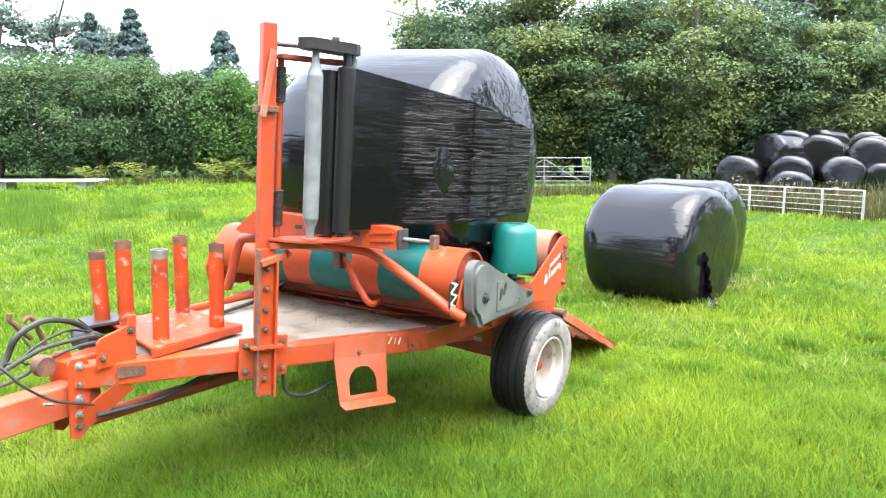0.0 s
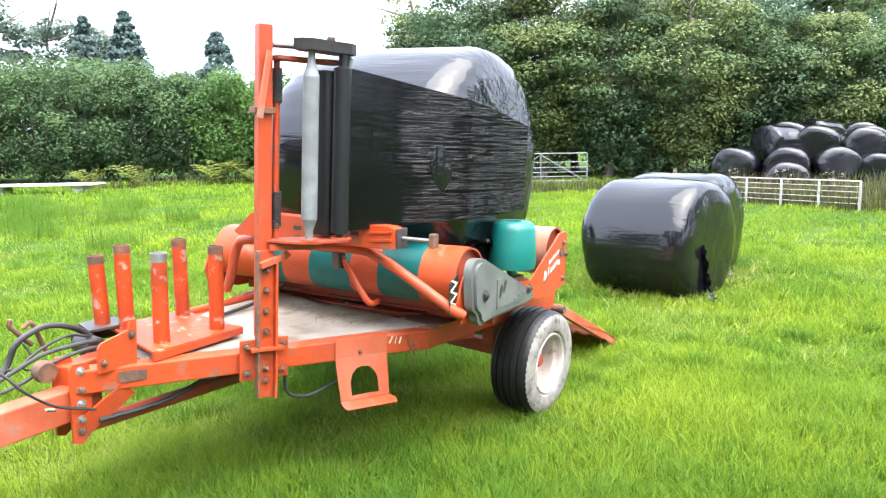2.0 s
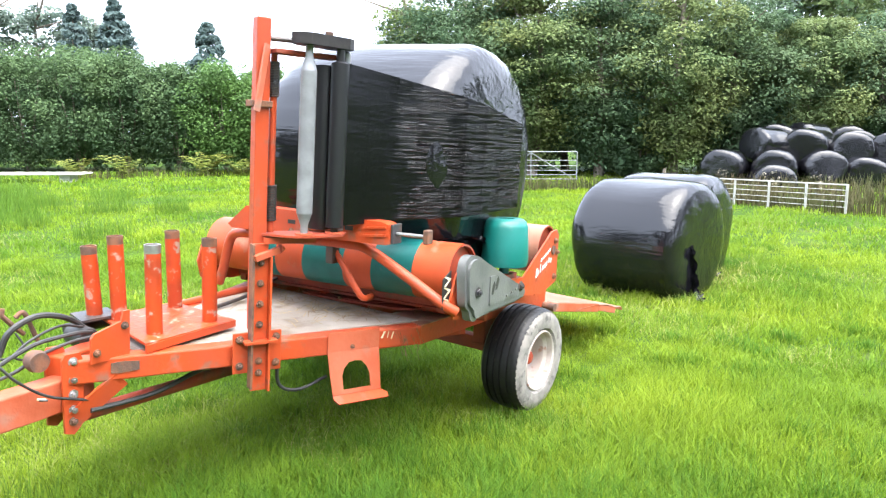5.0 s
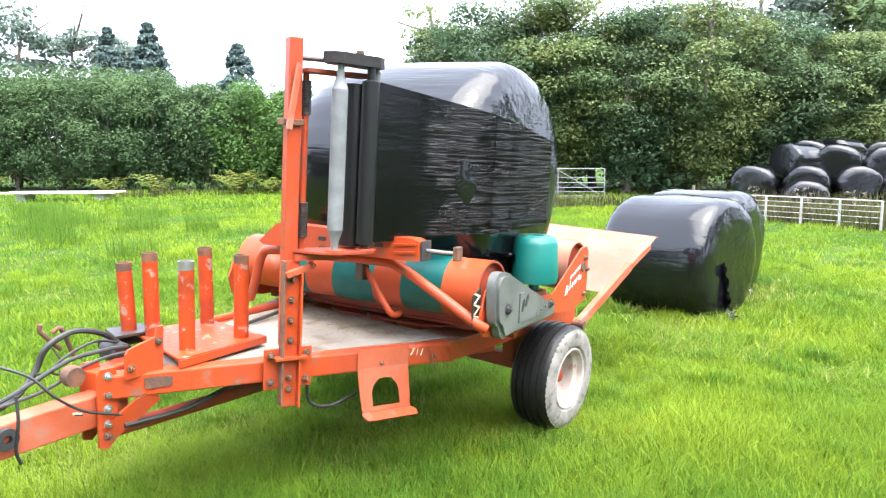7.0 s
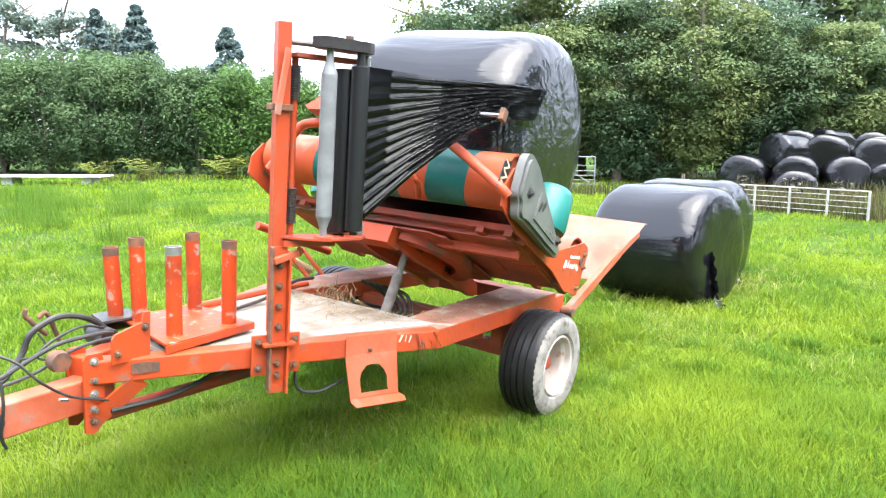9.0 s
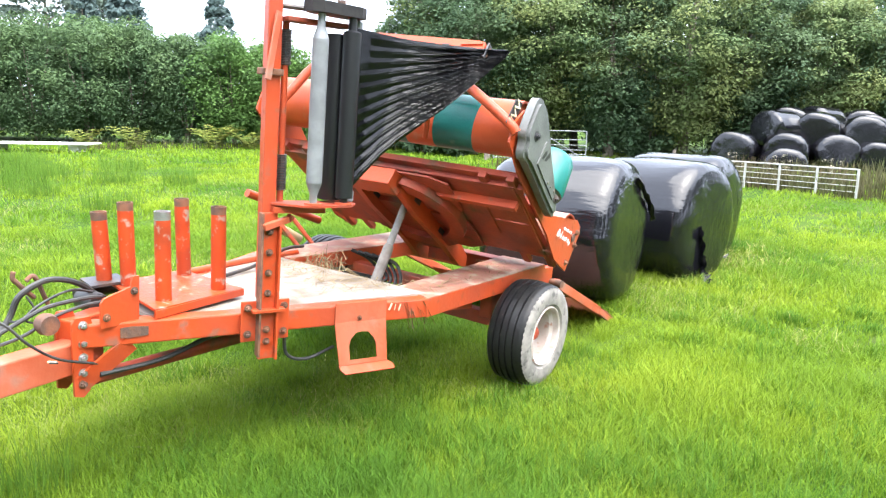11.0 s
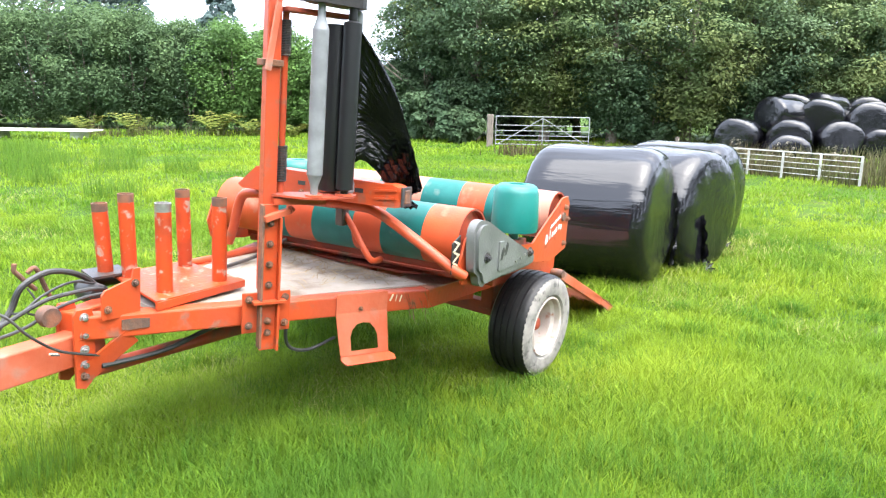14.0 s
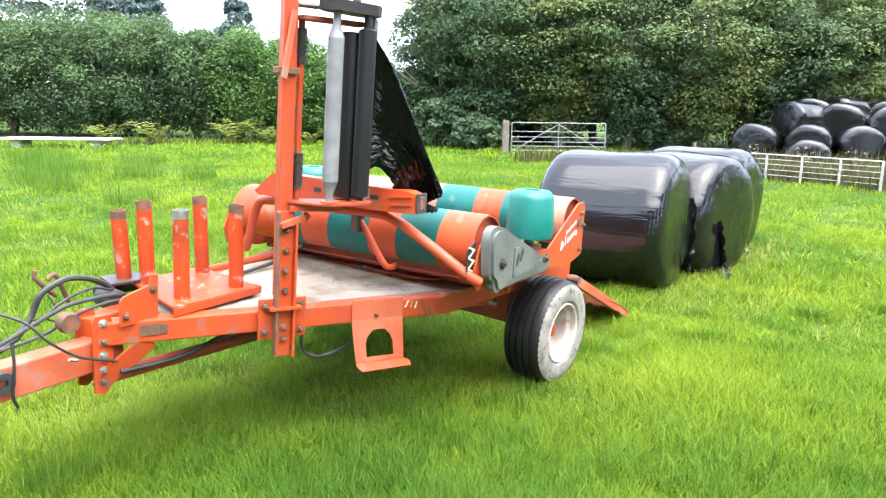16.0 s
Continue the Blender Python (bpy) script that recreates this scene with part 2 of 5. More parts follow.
TREE_Y = leaf_mat("yellowing_leaves", (0.155, 0.185, 0.062), (0.090, 0.145, 0.062))
# Distance haze is mixed into these two leaf colours: paler and bluer.
HAZE_L = leaf_mat("haze_tinted_leaves", (0.11, 0.155, 0.125), (0.14, 0.18, 0.14))
HAZE_CONIFER = leaf_mat("haze_tinted_needles", (0.085, 0.13, 0.125), (0.105, 0.15, 0.140))
BIRCH_L = leaf_mat("birch_leaves", (0.12, 0.17, 0.05), (0.15, 0.19, 0.06))
BARK = mat("bark", (0.12, 0.095, 0.07), 0.9, color2=(0.2, 0.17, 0.14), scale=8, bump=0.6, bump_scale=20)
SOIL = mat("grass_ground", (0.024, 0.056, 0.005), 0.9, color2=(0.044, 0.080, 0.008), scale=0.6, bump=0.6, bump_scale=40,
           spec=0.08, color3=(0.065, 0.078, 0.022), scale3=0.9, spread3=(0.55, 0.75))

# ---- mesh helpers ----


def part(name, bm, material, parent=None, label="", smooth=False, bevel=0.0):
    """Links a bmesh as one mesh object, under a thing or a part."""
    if bevel:
        sharp = [e for e in bm.edges if len(e.link_faces) == 2 and e.calc_face_angle(0) > 0.6]
        bmesh.ops.bevel(bm, geom=sharp, offset=bevel, segments=2, profile=0.5, affect="EDGES", clamp_overlap=True)
    bmesh.ops.recalc_face_normals(bm, faces=bm.faces[:])
    me = bpy.data.meshes.new(name)
    bm.to_mesh(me)
    bm.free()
    me.materials.append(material)
    if smooth:
        me.polygons.foreach_set("use_smooth", [True] * len(me.polygons))
        me.set_sharp_from_angle(angle=radians(38))
    ob = new(name, me)
    ob.parent = parent
    if label:
        ob["label"] = label
    return ob


def B():
    return bmesh.new()


def box(bm, c, s, m=None):
    """A box of size s centred at c, turned by m."""
    t = Matrix.Translation(c) @ (m.to_4x4() if m else Matrix()) @ Matrix.Diagonal((*s, 1))
    bmesh.ops.create_cube(bm, size=1, matrix=t)
    return bm


def frame_to(p0, p1, up=(0, 0, 1)):
    """A matrix at p0 whose z runs to p1 and whose y leans to up."""
    z = (Vector(p1) - Vector(p0)).normalized()
    x = Vector(up).cross(z)
    if x.length < 1e-4:
        x = Vector((1, 0, 0)).cross(z)
    x.normalize()
    y = z.cross(x)
    m = Matrix((x, y, z)).transposed().to_4x4()
    m.translation = p0
    return m


def bar(bm, p0, p1, w, h, up=(0, 0, 1)):
    """A rectangular bar from p0 to p1, w across and h along up."""
    n = (Vector(p1) - Vector(p0)).length
    m = frame_to(p0, p1, up) @ pose(0, 0, n / 2) @ Matrix.Diagonal((w, h, n, 1))
    bmesh.ops.create_cube(bm, size=1, matrix=m)
    return bm


def cyl(bm, p0, p1, r, r2=None, seg=20, ends=True):
    n = (Vector(p1) - Vector(p0)).length
    m = frame_to(p0, p1) @ pose(0, 0, n / 2)
    bmesh.ops.create_cone(bm, cap_ends=ends, segments=seg, radius1=r, radius2=r if r2 is None else r2, depth=n, matrix=m)
    return bm


def lathe(bm, profile, m=None, seg=32, close=False):
    """Turns the profile, a list of (radius, height), round z."""
    m = m or Matrix()
    rings = []
    for r, z in profile:
        rings.append([bm.verts.new(m @ Vector((r * math.cos(2 * math.pi * k / seg), r * math.sin(2 * math.pi * k / seg), z)))
                      for k in range(seg)])
    pairs = list(zip(rings, rings[1:])) + ([(rings[-1], rings[0])] if close else [])
    for a, b in pairs:
        for k in range(seg):
            bm.faces.new((a[k], a[(k + 1) % seg], b[(k + 1) % seg], b[k]))
    if not close:
        for ring, (r, z) in ((rings[0], profile[0]), (rings[-1], profile[-1])):
            if r > 1e-4:
                bm.faces.new(ring)
    return bm


def sweep(bm, pts, r, seg=10, ends=True):
    """A round tube along the points."""
    pts = [Vector(p) for p in pts]
    rings, x = [], None
    for i, p in enumerate(pts):
        d = (pts[min(i + 1, len(pts) - 1)] - pts[max(i - 1, 0)]).normalized()
        if x is None:
            x = d.orthogonal().normalized()
        x = (x - d * x.dot(d)).normalized()
        y = d.cross(x)
        rings.append([bm.verts.new(p + r * (math.cos(2 * math.pi * k / seg) * x + math.sin(2 * math.pi * k / seg) * y))
                      for k in range(seg)])
    for a, b in zip(rings, rings[1:]):
        for k in range(seg):
            bm.faces.new((a[k], a[(k + 1) % seg], b[(k + 1) % seg], b[k]))
    if ends:
        bm.faces.new(rings[0])
        bm.faces.new(rings[-1])
    return bm


def curve(pts, n=6):
    """Smooth points through pts."""
    p = [Vector(q) for q in pts]
    p = [p[0] * 2 - p[1]] + p + [p[-1] * 2 - p[-2]]
    out = []
    for i in range(1, len(p) - 2):
        for k in range(n):
            t = k / n
            out.append(0.5 * (2 * p[i] + (p[i + 1] - p[i - 1]) * t + (2 * p[i - 1] - 5 * p[i] + 4 * p[i + 1] - p[i + 2]) * t * t
                              + (3 * p[i] - p[i - 1] - 3 * p[i + 1] + p[i + 2]) * t ** 3))
    return out + [p[-2]]


def prism(bm, outline, m, depth, hole=None):
    """A plate: the outline (x, y) drawn in m's plane, depth thick along m's z; hole is a second outline with as many points."""
    def ring(pts, z):
        return [bm.verts.new(m @ Vector((x, y, z))) for x, y in pts]
    a, b = ring(outline, 0), ring(outline, depth)
    n = len(outline)
    for k in range(n):
        bm.faces.new((a[k], a[(k + 1) % n], b[(k + 1) % n], b[k]))
    if hole:
        c, d = ring(hole, 0), ring(hole, depth)
        for k in range(n):
            j = (k + 1) % n
            bm.faces.new((c[k], c[j], d[j], d[k]))
            bm.faces.new((a[k], a[j], c[j], c[k]))
            bm.faces.new((b[k], b[j], d[j], d[k]))
    else:
        bm.faces.new(a)
        bm.faces.new(b)
    return bm


def plane_xz(y):
    """x to x, y to z; depth runs towards -y."""
    return Matrix(((1, 0, 0, 0), (0, 0, -1, y), (0, 1, 0, 0), (0, 0, 0, 1)))


def quads(name, verts, n_per, material, parent=None):
    """A mesh of many separate faces of n_per corners each, from an array."""
    verts = np.ascontiguousarray(verts, dtype=np.float32).reshape(-1, 3)
    nf = len(verts) // n_per
    me = bpy.data.meshes.new(name)
    me.vertices.add(len(verts))
    me.vertices.foreach_set("co", verts.ravel())
    me.loops.add(len(verts))
    me.loops.foreach_set("vertex_index", np.arange(len(verts), dtype=np.int32))
    me.polygons.add(nf)
    me.polygons.foreach_set("loop_start", np.arange(0, len(verts), n_per, dtype=np.int32))
    me.update(calc_edges=True)
    me.materials.append(material)
    ob = new(name, me)
    ob.parent = parent
    return ob


def empty(name, m, label, category, group="", kind=""):
    ob = new(name)
    ob.empty_display_size = 0.1
    ob.matrix_basis = m
    return tagged(ob, label, category, group, kind)


# ---- the field ----
EYE = Vector((-4.16, -3.12, 0))
AHEAD = Vector((0.8208, 0.5712, 0))
SIDE = Vector((0.5712, -0.8208, 0))


def plan(ahead, side, z=0.0):
    """A place in the field: metres ahead of the gateway where the view begins, and metres to its right."""
    return EYE + AHEAD * ahead + SIDE * side + Vector((0, 0, z))


def lump(x, y):
    return 0.035 * noise.noise(Vector((x * 0.35, y * 0.35, 0))) + 0.02 * noise.noise(Vector((x * 1.3, y * 1.3, 3)))


def ground():
    bm = B()
    xs = [-400, -150, -60, -30] + [-20 + 1.0 * k for k in range(56)] + [40, 50, 70, 120, 250, 600]
    ys = [-400, -150, -60, -35] + [-25 + 1.0 * k for k in range(56)] + [36, 45, 60, 100, 250, 600]
    grid = [[bm.verts.new((x, y, lump(x, y) - 0.02)) for y in ys] for x in xs]
    for i in range(len(xs) - 1):
        for j in range(len(ys) - 1):
            bm.faces.new((grid[i][j], grid[i + 1][j], grid[i + 1][j + 1], grid[i][j + 1]))
    ob = part("ground", bm, SOIL, smooth=True)
    tagged(ob, "bright green uneven meadow of rough grass", "field", kind="structure")


ground()

# ---- the bale wrapper ----
ROLL, PITCH, WR, WY = 0.060, 0.021, 0.334, 1.034
WRAPPER_M = (Matrix.Translation((-0.0097, 0.0139 - WY, 0)) @ Matrix.Rotation(ROLL, 4, "X") @ Matrix.Translation((0, WY, WR))
             @ Matrix.Rotation(PITCH, 4, "Y") @ Matrix.Translation((0, 0, -WR)))
wrapper = empty("bale_wrapper", WRAPPER_M, "worn orange trailed bale wrapper with green striped rollers standing in grass", "farm machine")
HINGE = Vector((0.167, 0, 0.694))
TABLE_M = Matrix.Translation((-0.447, -0.093, 1.0)) @ Matrix.Rotation(0.078, 4, "Z") @ Matrix.Rotation(-0.032, 4, "X")


def bolt(p, n, r=0.016, parent=None, material=None):
    """A hexagon bolt head with a washer at p, facing along n."""
    p, n = Vector(p), Vector(n).normalized()
    bm = B()
    cyl(bm, p, p + n * 0.004, r * 1.5, seg=14)
    cyl(bm, p + n * 0.004, p + n * 0.016, r, seg=6)
    cyl(bm, p + n * 0.016, p + n * 0.024, r * 0.5, seg=8)
    return part("bolt", bm, material or RUST, parent)


def chassis():
    zt, h = 0.685, 0.11
    for s in (-1, 1):
        # rear side beam with a wide flat top
        bm = B()
        m = Matrix.Translation((0, 0, zt - h))
        o = [(-0.943, s * 0.732), (0.52, s * 0.715), (0.52, s * 0.36), (-0.86, s * 0.45)]
        prism(bm, o if s < 0 else o[::-1], m, h - 0.004)
        side = part("side_beam", bm, ORANGE, wrapper, bevel=0.006)
        bm = B()
        o = [(-0.94, s * 0.729), (0.517, s * 0.712), (0.517, s * 0.363), (-0.857, s * 0.453)]
        prism(bm, o if s < 0 else o[::-1], Matrix.Translation((0, 0, zt - 0.004)), 0.005)
        part("top_plate", bm, BEAM_TOP, side, "scuffed pale orange top face of the beam")
        # converging front beam
        bm = B()
        p0, p1 = Vector((-0.943, s * 0.732, zt - h / 2)), Vector((-2.60, s * 0.071, zt - h / 2 + 0.020))
        d = (p1 - p0).normalized()
        nrm = Vector((-d.y, d.x, 0)) * (1 if s < 0 else -1)
        bar(bm, p0 - nrm * 0.045 - d * 0.01, p1 - nrm * 0.045, 0.09, h - 0.004)
        part("front_beam", bm, ORANGE, wrapper, bevel=0.008)
    # tail member and cross members
    for x, y0, y1, w, hh, z, mt in ((0.45, -0.36, 0.36, 0.12, 0.10, 0.63, RED_DARK), (-0.80, -0.46, 0.46, 0.06, 0.08, 0.56, RED_DARK),
                                    (-0.25, -0.40, 0.40, 0.09, 0.08, 0.56, RED_DARK)):
        bm = B()
        bar(bm, (x, y0, z), (x, y1, z), hh, w, (1, 0, 0))
        part("cross_member", bm, mt, wrapper, bevel=0.006)
    bm = B()
    bar(bm, (0, -0.92, 0.36), (0, 0.92, 0.36), 0.09, 0.09)
    part("axle", bm, RED_DARK, wrapper, bevel=0.008)
    for s in (-1, 1):
        bm = B()
        box(bm, (0.0, s * 0.6, 0.47), (0.16, 0.09, 0.2))
        part("axle_bracket", bm, RED_DARK, wrapper, bevel=0.008)
    bm = B()
    bar(bm, (-0.70, -0.47, 0.53), (-0.30, -0.62, 0.53), 0.03, 0.08)
    part("gusset", bm, ORANGE, wrapper)
    # deck plate with a rough, dirty edge
    bm = B()
    prism(bm, [(-2.25, -0.125), (-0.87, -0.66), (-0.87, -0.45), (-0.91, 0.45), (-0.91, 0.66), (-2.25, 0.125)], Matrix.Translation((0, 0, zt - 0.012)), 0.018)
    part("deck", bm, DECK, wrapper, "dusty grey sheet-metal deck with soil and straw on it")
    # flat rail across the deck towards the far side, and a dark pipe beside it
    bm = B()
    sweep(bm, [(-2.24, 0.42, 0.69), (-1.7, 0.44, 0.70), (-1.1, 0.50, 0.70), (-0.72, 0.54, 0.69)], 0.024)
    part("side_pipe", bm, ORANGE, wrapper, smooth=True)
    bm = B()
    sweep(bm, [(-2.32, 0.415, 0.69), (-1.98, 0.43, 0.695)], 0.030, 14)
    part("pipe_end", bm, BLACK, wrapper, "black rubber end of the side pipe", smooth=True)
    bm = B()
    sweep(bm, curve([(-1.75, 0.22, 0.70), (-1.3, 0.30, 0.72), (-0.95, 0.42, 0.76), (-0.7, 0.5, 0.74)]), 0.012, 8)
    part("deck_hose", bm, DARK_METAL, wrapper, smooth=True)


def step():
    """The folded foot plate with an arched hole, on the front beam."""
    d = Vector((-0.943 + 2.60, -0.732 + 0.071, 0)).normalized()
    nrm = Vector((d.y, -d.x, 0))
    base = Vector((-1.47, -0.732 + (-0.943 + 1.47) * 0.661 / 1.657, 0)) + nrm * 0.004
    m = Matrix((d, Vector((0, 0, 1)), nrm)).transposed().to_4x4()
    m.translation = base
    w = 0.30
    foot = part("step", prism(B(), [(0, 0.600), (w, 0.600), (w, 0.702), (0, 0.702)], m, 0.006), FADED, wrapper, "faded orange folded foot plate", bevel=0.002)
    m2 = m @ pose(0, 0.600, 0.006) @ Matrix.Rotation(radians(-8), 4, "X") @ pose(0, -0.600, -0.006)
    arch = [(0.085, 0.395), (0.16, 0.395), (0.245, 0.395), (0.240, 0.47), (0.225, 0.505), (0.195, 0.538), (0.155, 0.543), (0.120, 0.538), (0.090, 0.505), (0.080, 0.47)]
    rim = [(0.024, 0.372), (0.16, 0.372), (0.306, 0.372), (0.304, 0.47), (0.302, 0.55), (0.30, 0.600), (0.15, 0.600), (0.0, 0.600), (0.004, 0.55), (0.012, 0.47)]
    part("hanger", prism(B(), rim, m2, 0.006, arch), FADED, foot)
    m3 = m2 @ pose(0, 0.372, 0) @ Matrix.Rotation(radians(128), 4, "X")
    part("tread", prism(B(), [(0.024, 0), (0.306, 0), (0.335, 0.030), (0.330, 0.062), (0.040, 0.062), (0.022, 0.03)], m3, 0.007), ORANGE, foot, bevel=0.002)
    p = m @ Vector((0.14, 0.62, 0.006))
    bolt(p, nrm, 0.008, foot, RUST)
    # worn number strip on the beam as plain bars
    for k, (x, ww) in enumerate(((0.312, 0.030), (0.350, 0.012), (0.374, 0.020))):
        mm = m @ pose(x, 0.640 - 0.004 * k, 0.001)
        part("number_mark", prism(B(), [(0, 0.004), (ww * 0.35, 0.002), (ww * 0.95, 0.038), (ww * 0.6, 0.040)], mm, 0.002), CREAM, wrapper, "cream painted mark, worn")
    # worn dark sticker further forward on the beam
    mm = m.copy()
    mm.translation = Vector((-2.429, -0.139, 0)) + nrm * 0.004
    part("worn_sticker", prism(B(), [(0.0, 0.632), (0.03, 0.628), (0.118, 0.634), (0.118, 0.676), (0.05, 0.682), (0.0, 0.678)], mm, 0.0015), RUST, wrapper, "scuffed dark sticker on the beam")


def hitch():
    bm = B()
    bar(bm, (-2.45, 0.0, 0.555), (-3.03, 0.0, 0.515), 0.10, 0.145)
    part("drawbar", bm, FADED, wrapper, "faded orange square drawbar", bevel=0.008)
    part("tow_eye", lathe(B(), [(0.018, -0.075), (0.045, -0.075), (0.045, 0.075), (0.018, 0.075)], pose(-2.97, 0, 0.535) @ pose(0, 0, 0, 90), close=True), DARK_METAL, wrapper)
    for y in (-0.062, 0.062):
        s = -1 if y < 0 else 1
        bm = B()
        o = [(-2.61, 0.71), (-2.595, 0.735), (-2.53, 0.735), (-2.515, 0.69), (-2.515, 0.46), (-2.53, 0.40), (-2.56, 0.372), (-2.60, 0.385)]
        m = plane_xz(y + (0 if s < 0 else 0.014))
        prism(bm, o, m, 0.014)
        pl = part("hitch_plate", bm, ORANGE, wrapper, bevel=0.002)
        for z, mt in ((0.70, STEEL), (0.62, STEEL), (0.555, STEEL), (0.485, STEEL), (0.435, RUST)):
            bolt((-2.563, y + s * 0.014, z), (0, s, 0), 0.014, pl, mt)
        # slanted brace below
        bm = B()
        bar(bm, (-2.57, y + s * 0.005, 0.43), (-2.38, y * 2.3, 0.60), 0.014, 0.085, (-0.67, 0, 0.75))
        part("brace", bm, ORANGE, wrapper)
    bm = B()
    lathe(bm, [(0.02, -0.03), (0.042, -0.03), (0.048, 0), (0.042, 0.03), (0.02, 0.03)], pose(-2.66, 0.03, 0.70) @ pose(0, 0, 0, 90))
    part("pulley", bm, RUST, wrapper, smooth=True)
    # upright folded bracket behind the hitch plates
    bm = B()
    prism(bm, [(-2.515, 0.69), (-2.515, 0.80), (-2.50, 0.82), (-2.375, 0.855), (-2.365, 0.90), (-2.335, 0.90), (-2.335, 0.69)], plane_xz(-0.125), 0.012)
    br = part("upright_bracket", bm, ORANGE, wrapper, bevel=0.002)
    bolt((-2.49, -0.137, 0.735), (0, -1, 0), 0.012, br)
    bolt((-2.36, -0.137, 0.835), (0, -1, 0), 0.012, br)
    # long dark strut below the deck
    bm = B()
    sweep(bm, [(-2.55, -0.05, 0.44), (-1.0, -0.05, 0.46), (-0.3, -0.05, 0.48)], 0.032, 12)
    part("under_strut", bm, RED_DARK, wrapper, "dark dirty tube under the deck", smooth=True)
    bm = B()
    sweep(bm, curve([(-2.5, -0.10, 0.47), (-2.2, -0.12, 0.475), (-1.9, -0.12, 0.53), (-1.6, -0.2, 0.57), (-1.3, -0.3, 0.57)]), 0.012, 8)
    part("brake_hose", bm, BLACK, wrapper, smooth=True)
    bm = B()
    sweep(bm, curve([(-1.72, -0.42, 0.60), (-1.70, -0.42, 0.46), (-1.58, -0.44, 0.41), (-1.40, -0.46, 0.44)]), 0.009, 8)
    part("hanging_cable", bm, BLACK, wrapper, smooth=True)
    # hydraulic hoses and wires at the drawbar
    loops = (([(-2.34, 0.20, 0.74), (-2.41, 0.20, 0.80), (-2.50, 0.20, 0.838), (-2.59, 0.20, 0.842), (-2.69, 0.20, 0.79), (-2.74, 0.20, 0.69), (-2.86, 0.16, 0.60), (-3.1, 0.10, 0.56), (-3.5, 0.1, 0.5)], 0.014),
             ([(-2.36, 0.12, 0.75), (-2.45, 0.10, 0.765), (-2.61, 0.10, 0.755), (-2.70, 0.10, 0.726), (-2.79, 0.10, 0.687), (-3.0, 0.08, 0.62), (-3.5, 0.1, 0.52)], 0.010),
             ([(-2.36, 0.08, 0.74), (-2.48, 0.07, 0.74), (-2.62, 0.06, 0.715), (-2.74, 0.06, 0.66), (-2.9, 0.06, 0.63), (-3.4, 0.1, 0.55)], 0.008),
             ([(-2.42, -0.10, 0.493), (-2.57, -0.10, 0.542), (-2.69, -0.10, 0.589), (-2.80, -0.09, 0.675), (-2.87, -0.05, 0.76), (-2.95, 0.05, 0.80)], 0.006),
             ([(-2.68, 0.16, 0.80), (-2.66, 0.13, 0.74), (-2.70, 0.12, 0.70), (-2.62, 0.10, 0.68)], 0.005),
             ([(-2.74, 0.18, 0.69), (-2.72, 0.12, 0.71), (-2.64, 0.12, 0.765), (-2.50, 0.14, 0.80), (-2.38, 0.16, 0.77)], 0.006),
             ([(-2.93, -0.06, 0.70), (-2.93, -0.075, 0.60), (-2.94, -0.075, 0.48), (-2.92, -0.07, 0.42)], 0.007))
    for pts, r in loops:
        part("hose", sweep(B(), curve(pts), r, 8), BLACK, wrapper, smooth=True)
    for pts in ([(-2.54, 0.25, 0.72), (-2.565, 0.25, 0.78), (-2.59, 0.25, 0.845), (-2.61, 0.25, 0.86), (-2.635, 0.25, 0.84)],
                [(-2.60, 0.25, 0.76), (-2.64, 0.25, 0.80), (-2.67, 0.25, 0.835), (-2.69, 0.25, 0.86), (-2.688, 0.25, 0.89)]):
        part("hook_rod", sweep(B(), curve(pts), 0.011, 8), RUST, wrapper, "rusty bent hook rod", smooth=True)
    bm = B()
    cyl(bm, (-2.36, 0.28, 0.71), (-2.36, 0.14, 0.71), 0.052, seg=24)
    part("hydraulic_block", bm, BLACK, wrapper, smooth=True, bevel=0.008)
    for y, mt in ((-0.105, YELLOWISH), (-0.12, BLACK)):
        part("cable_tie", sweep(B(), [(-2.73, y, 0.585), (-2.70, y - 0.01, 0.58)], 0.005, 6), mt, wrapper)


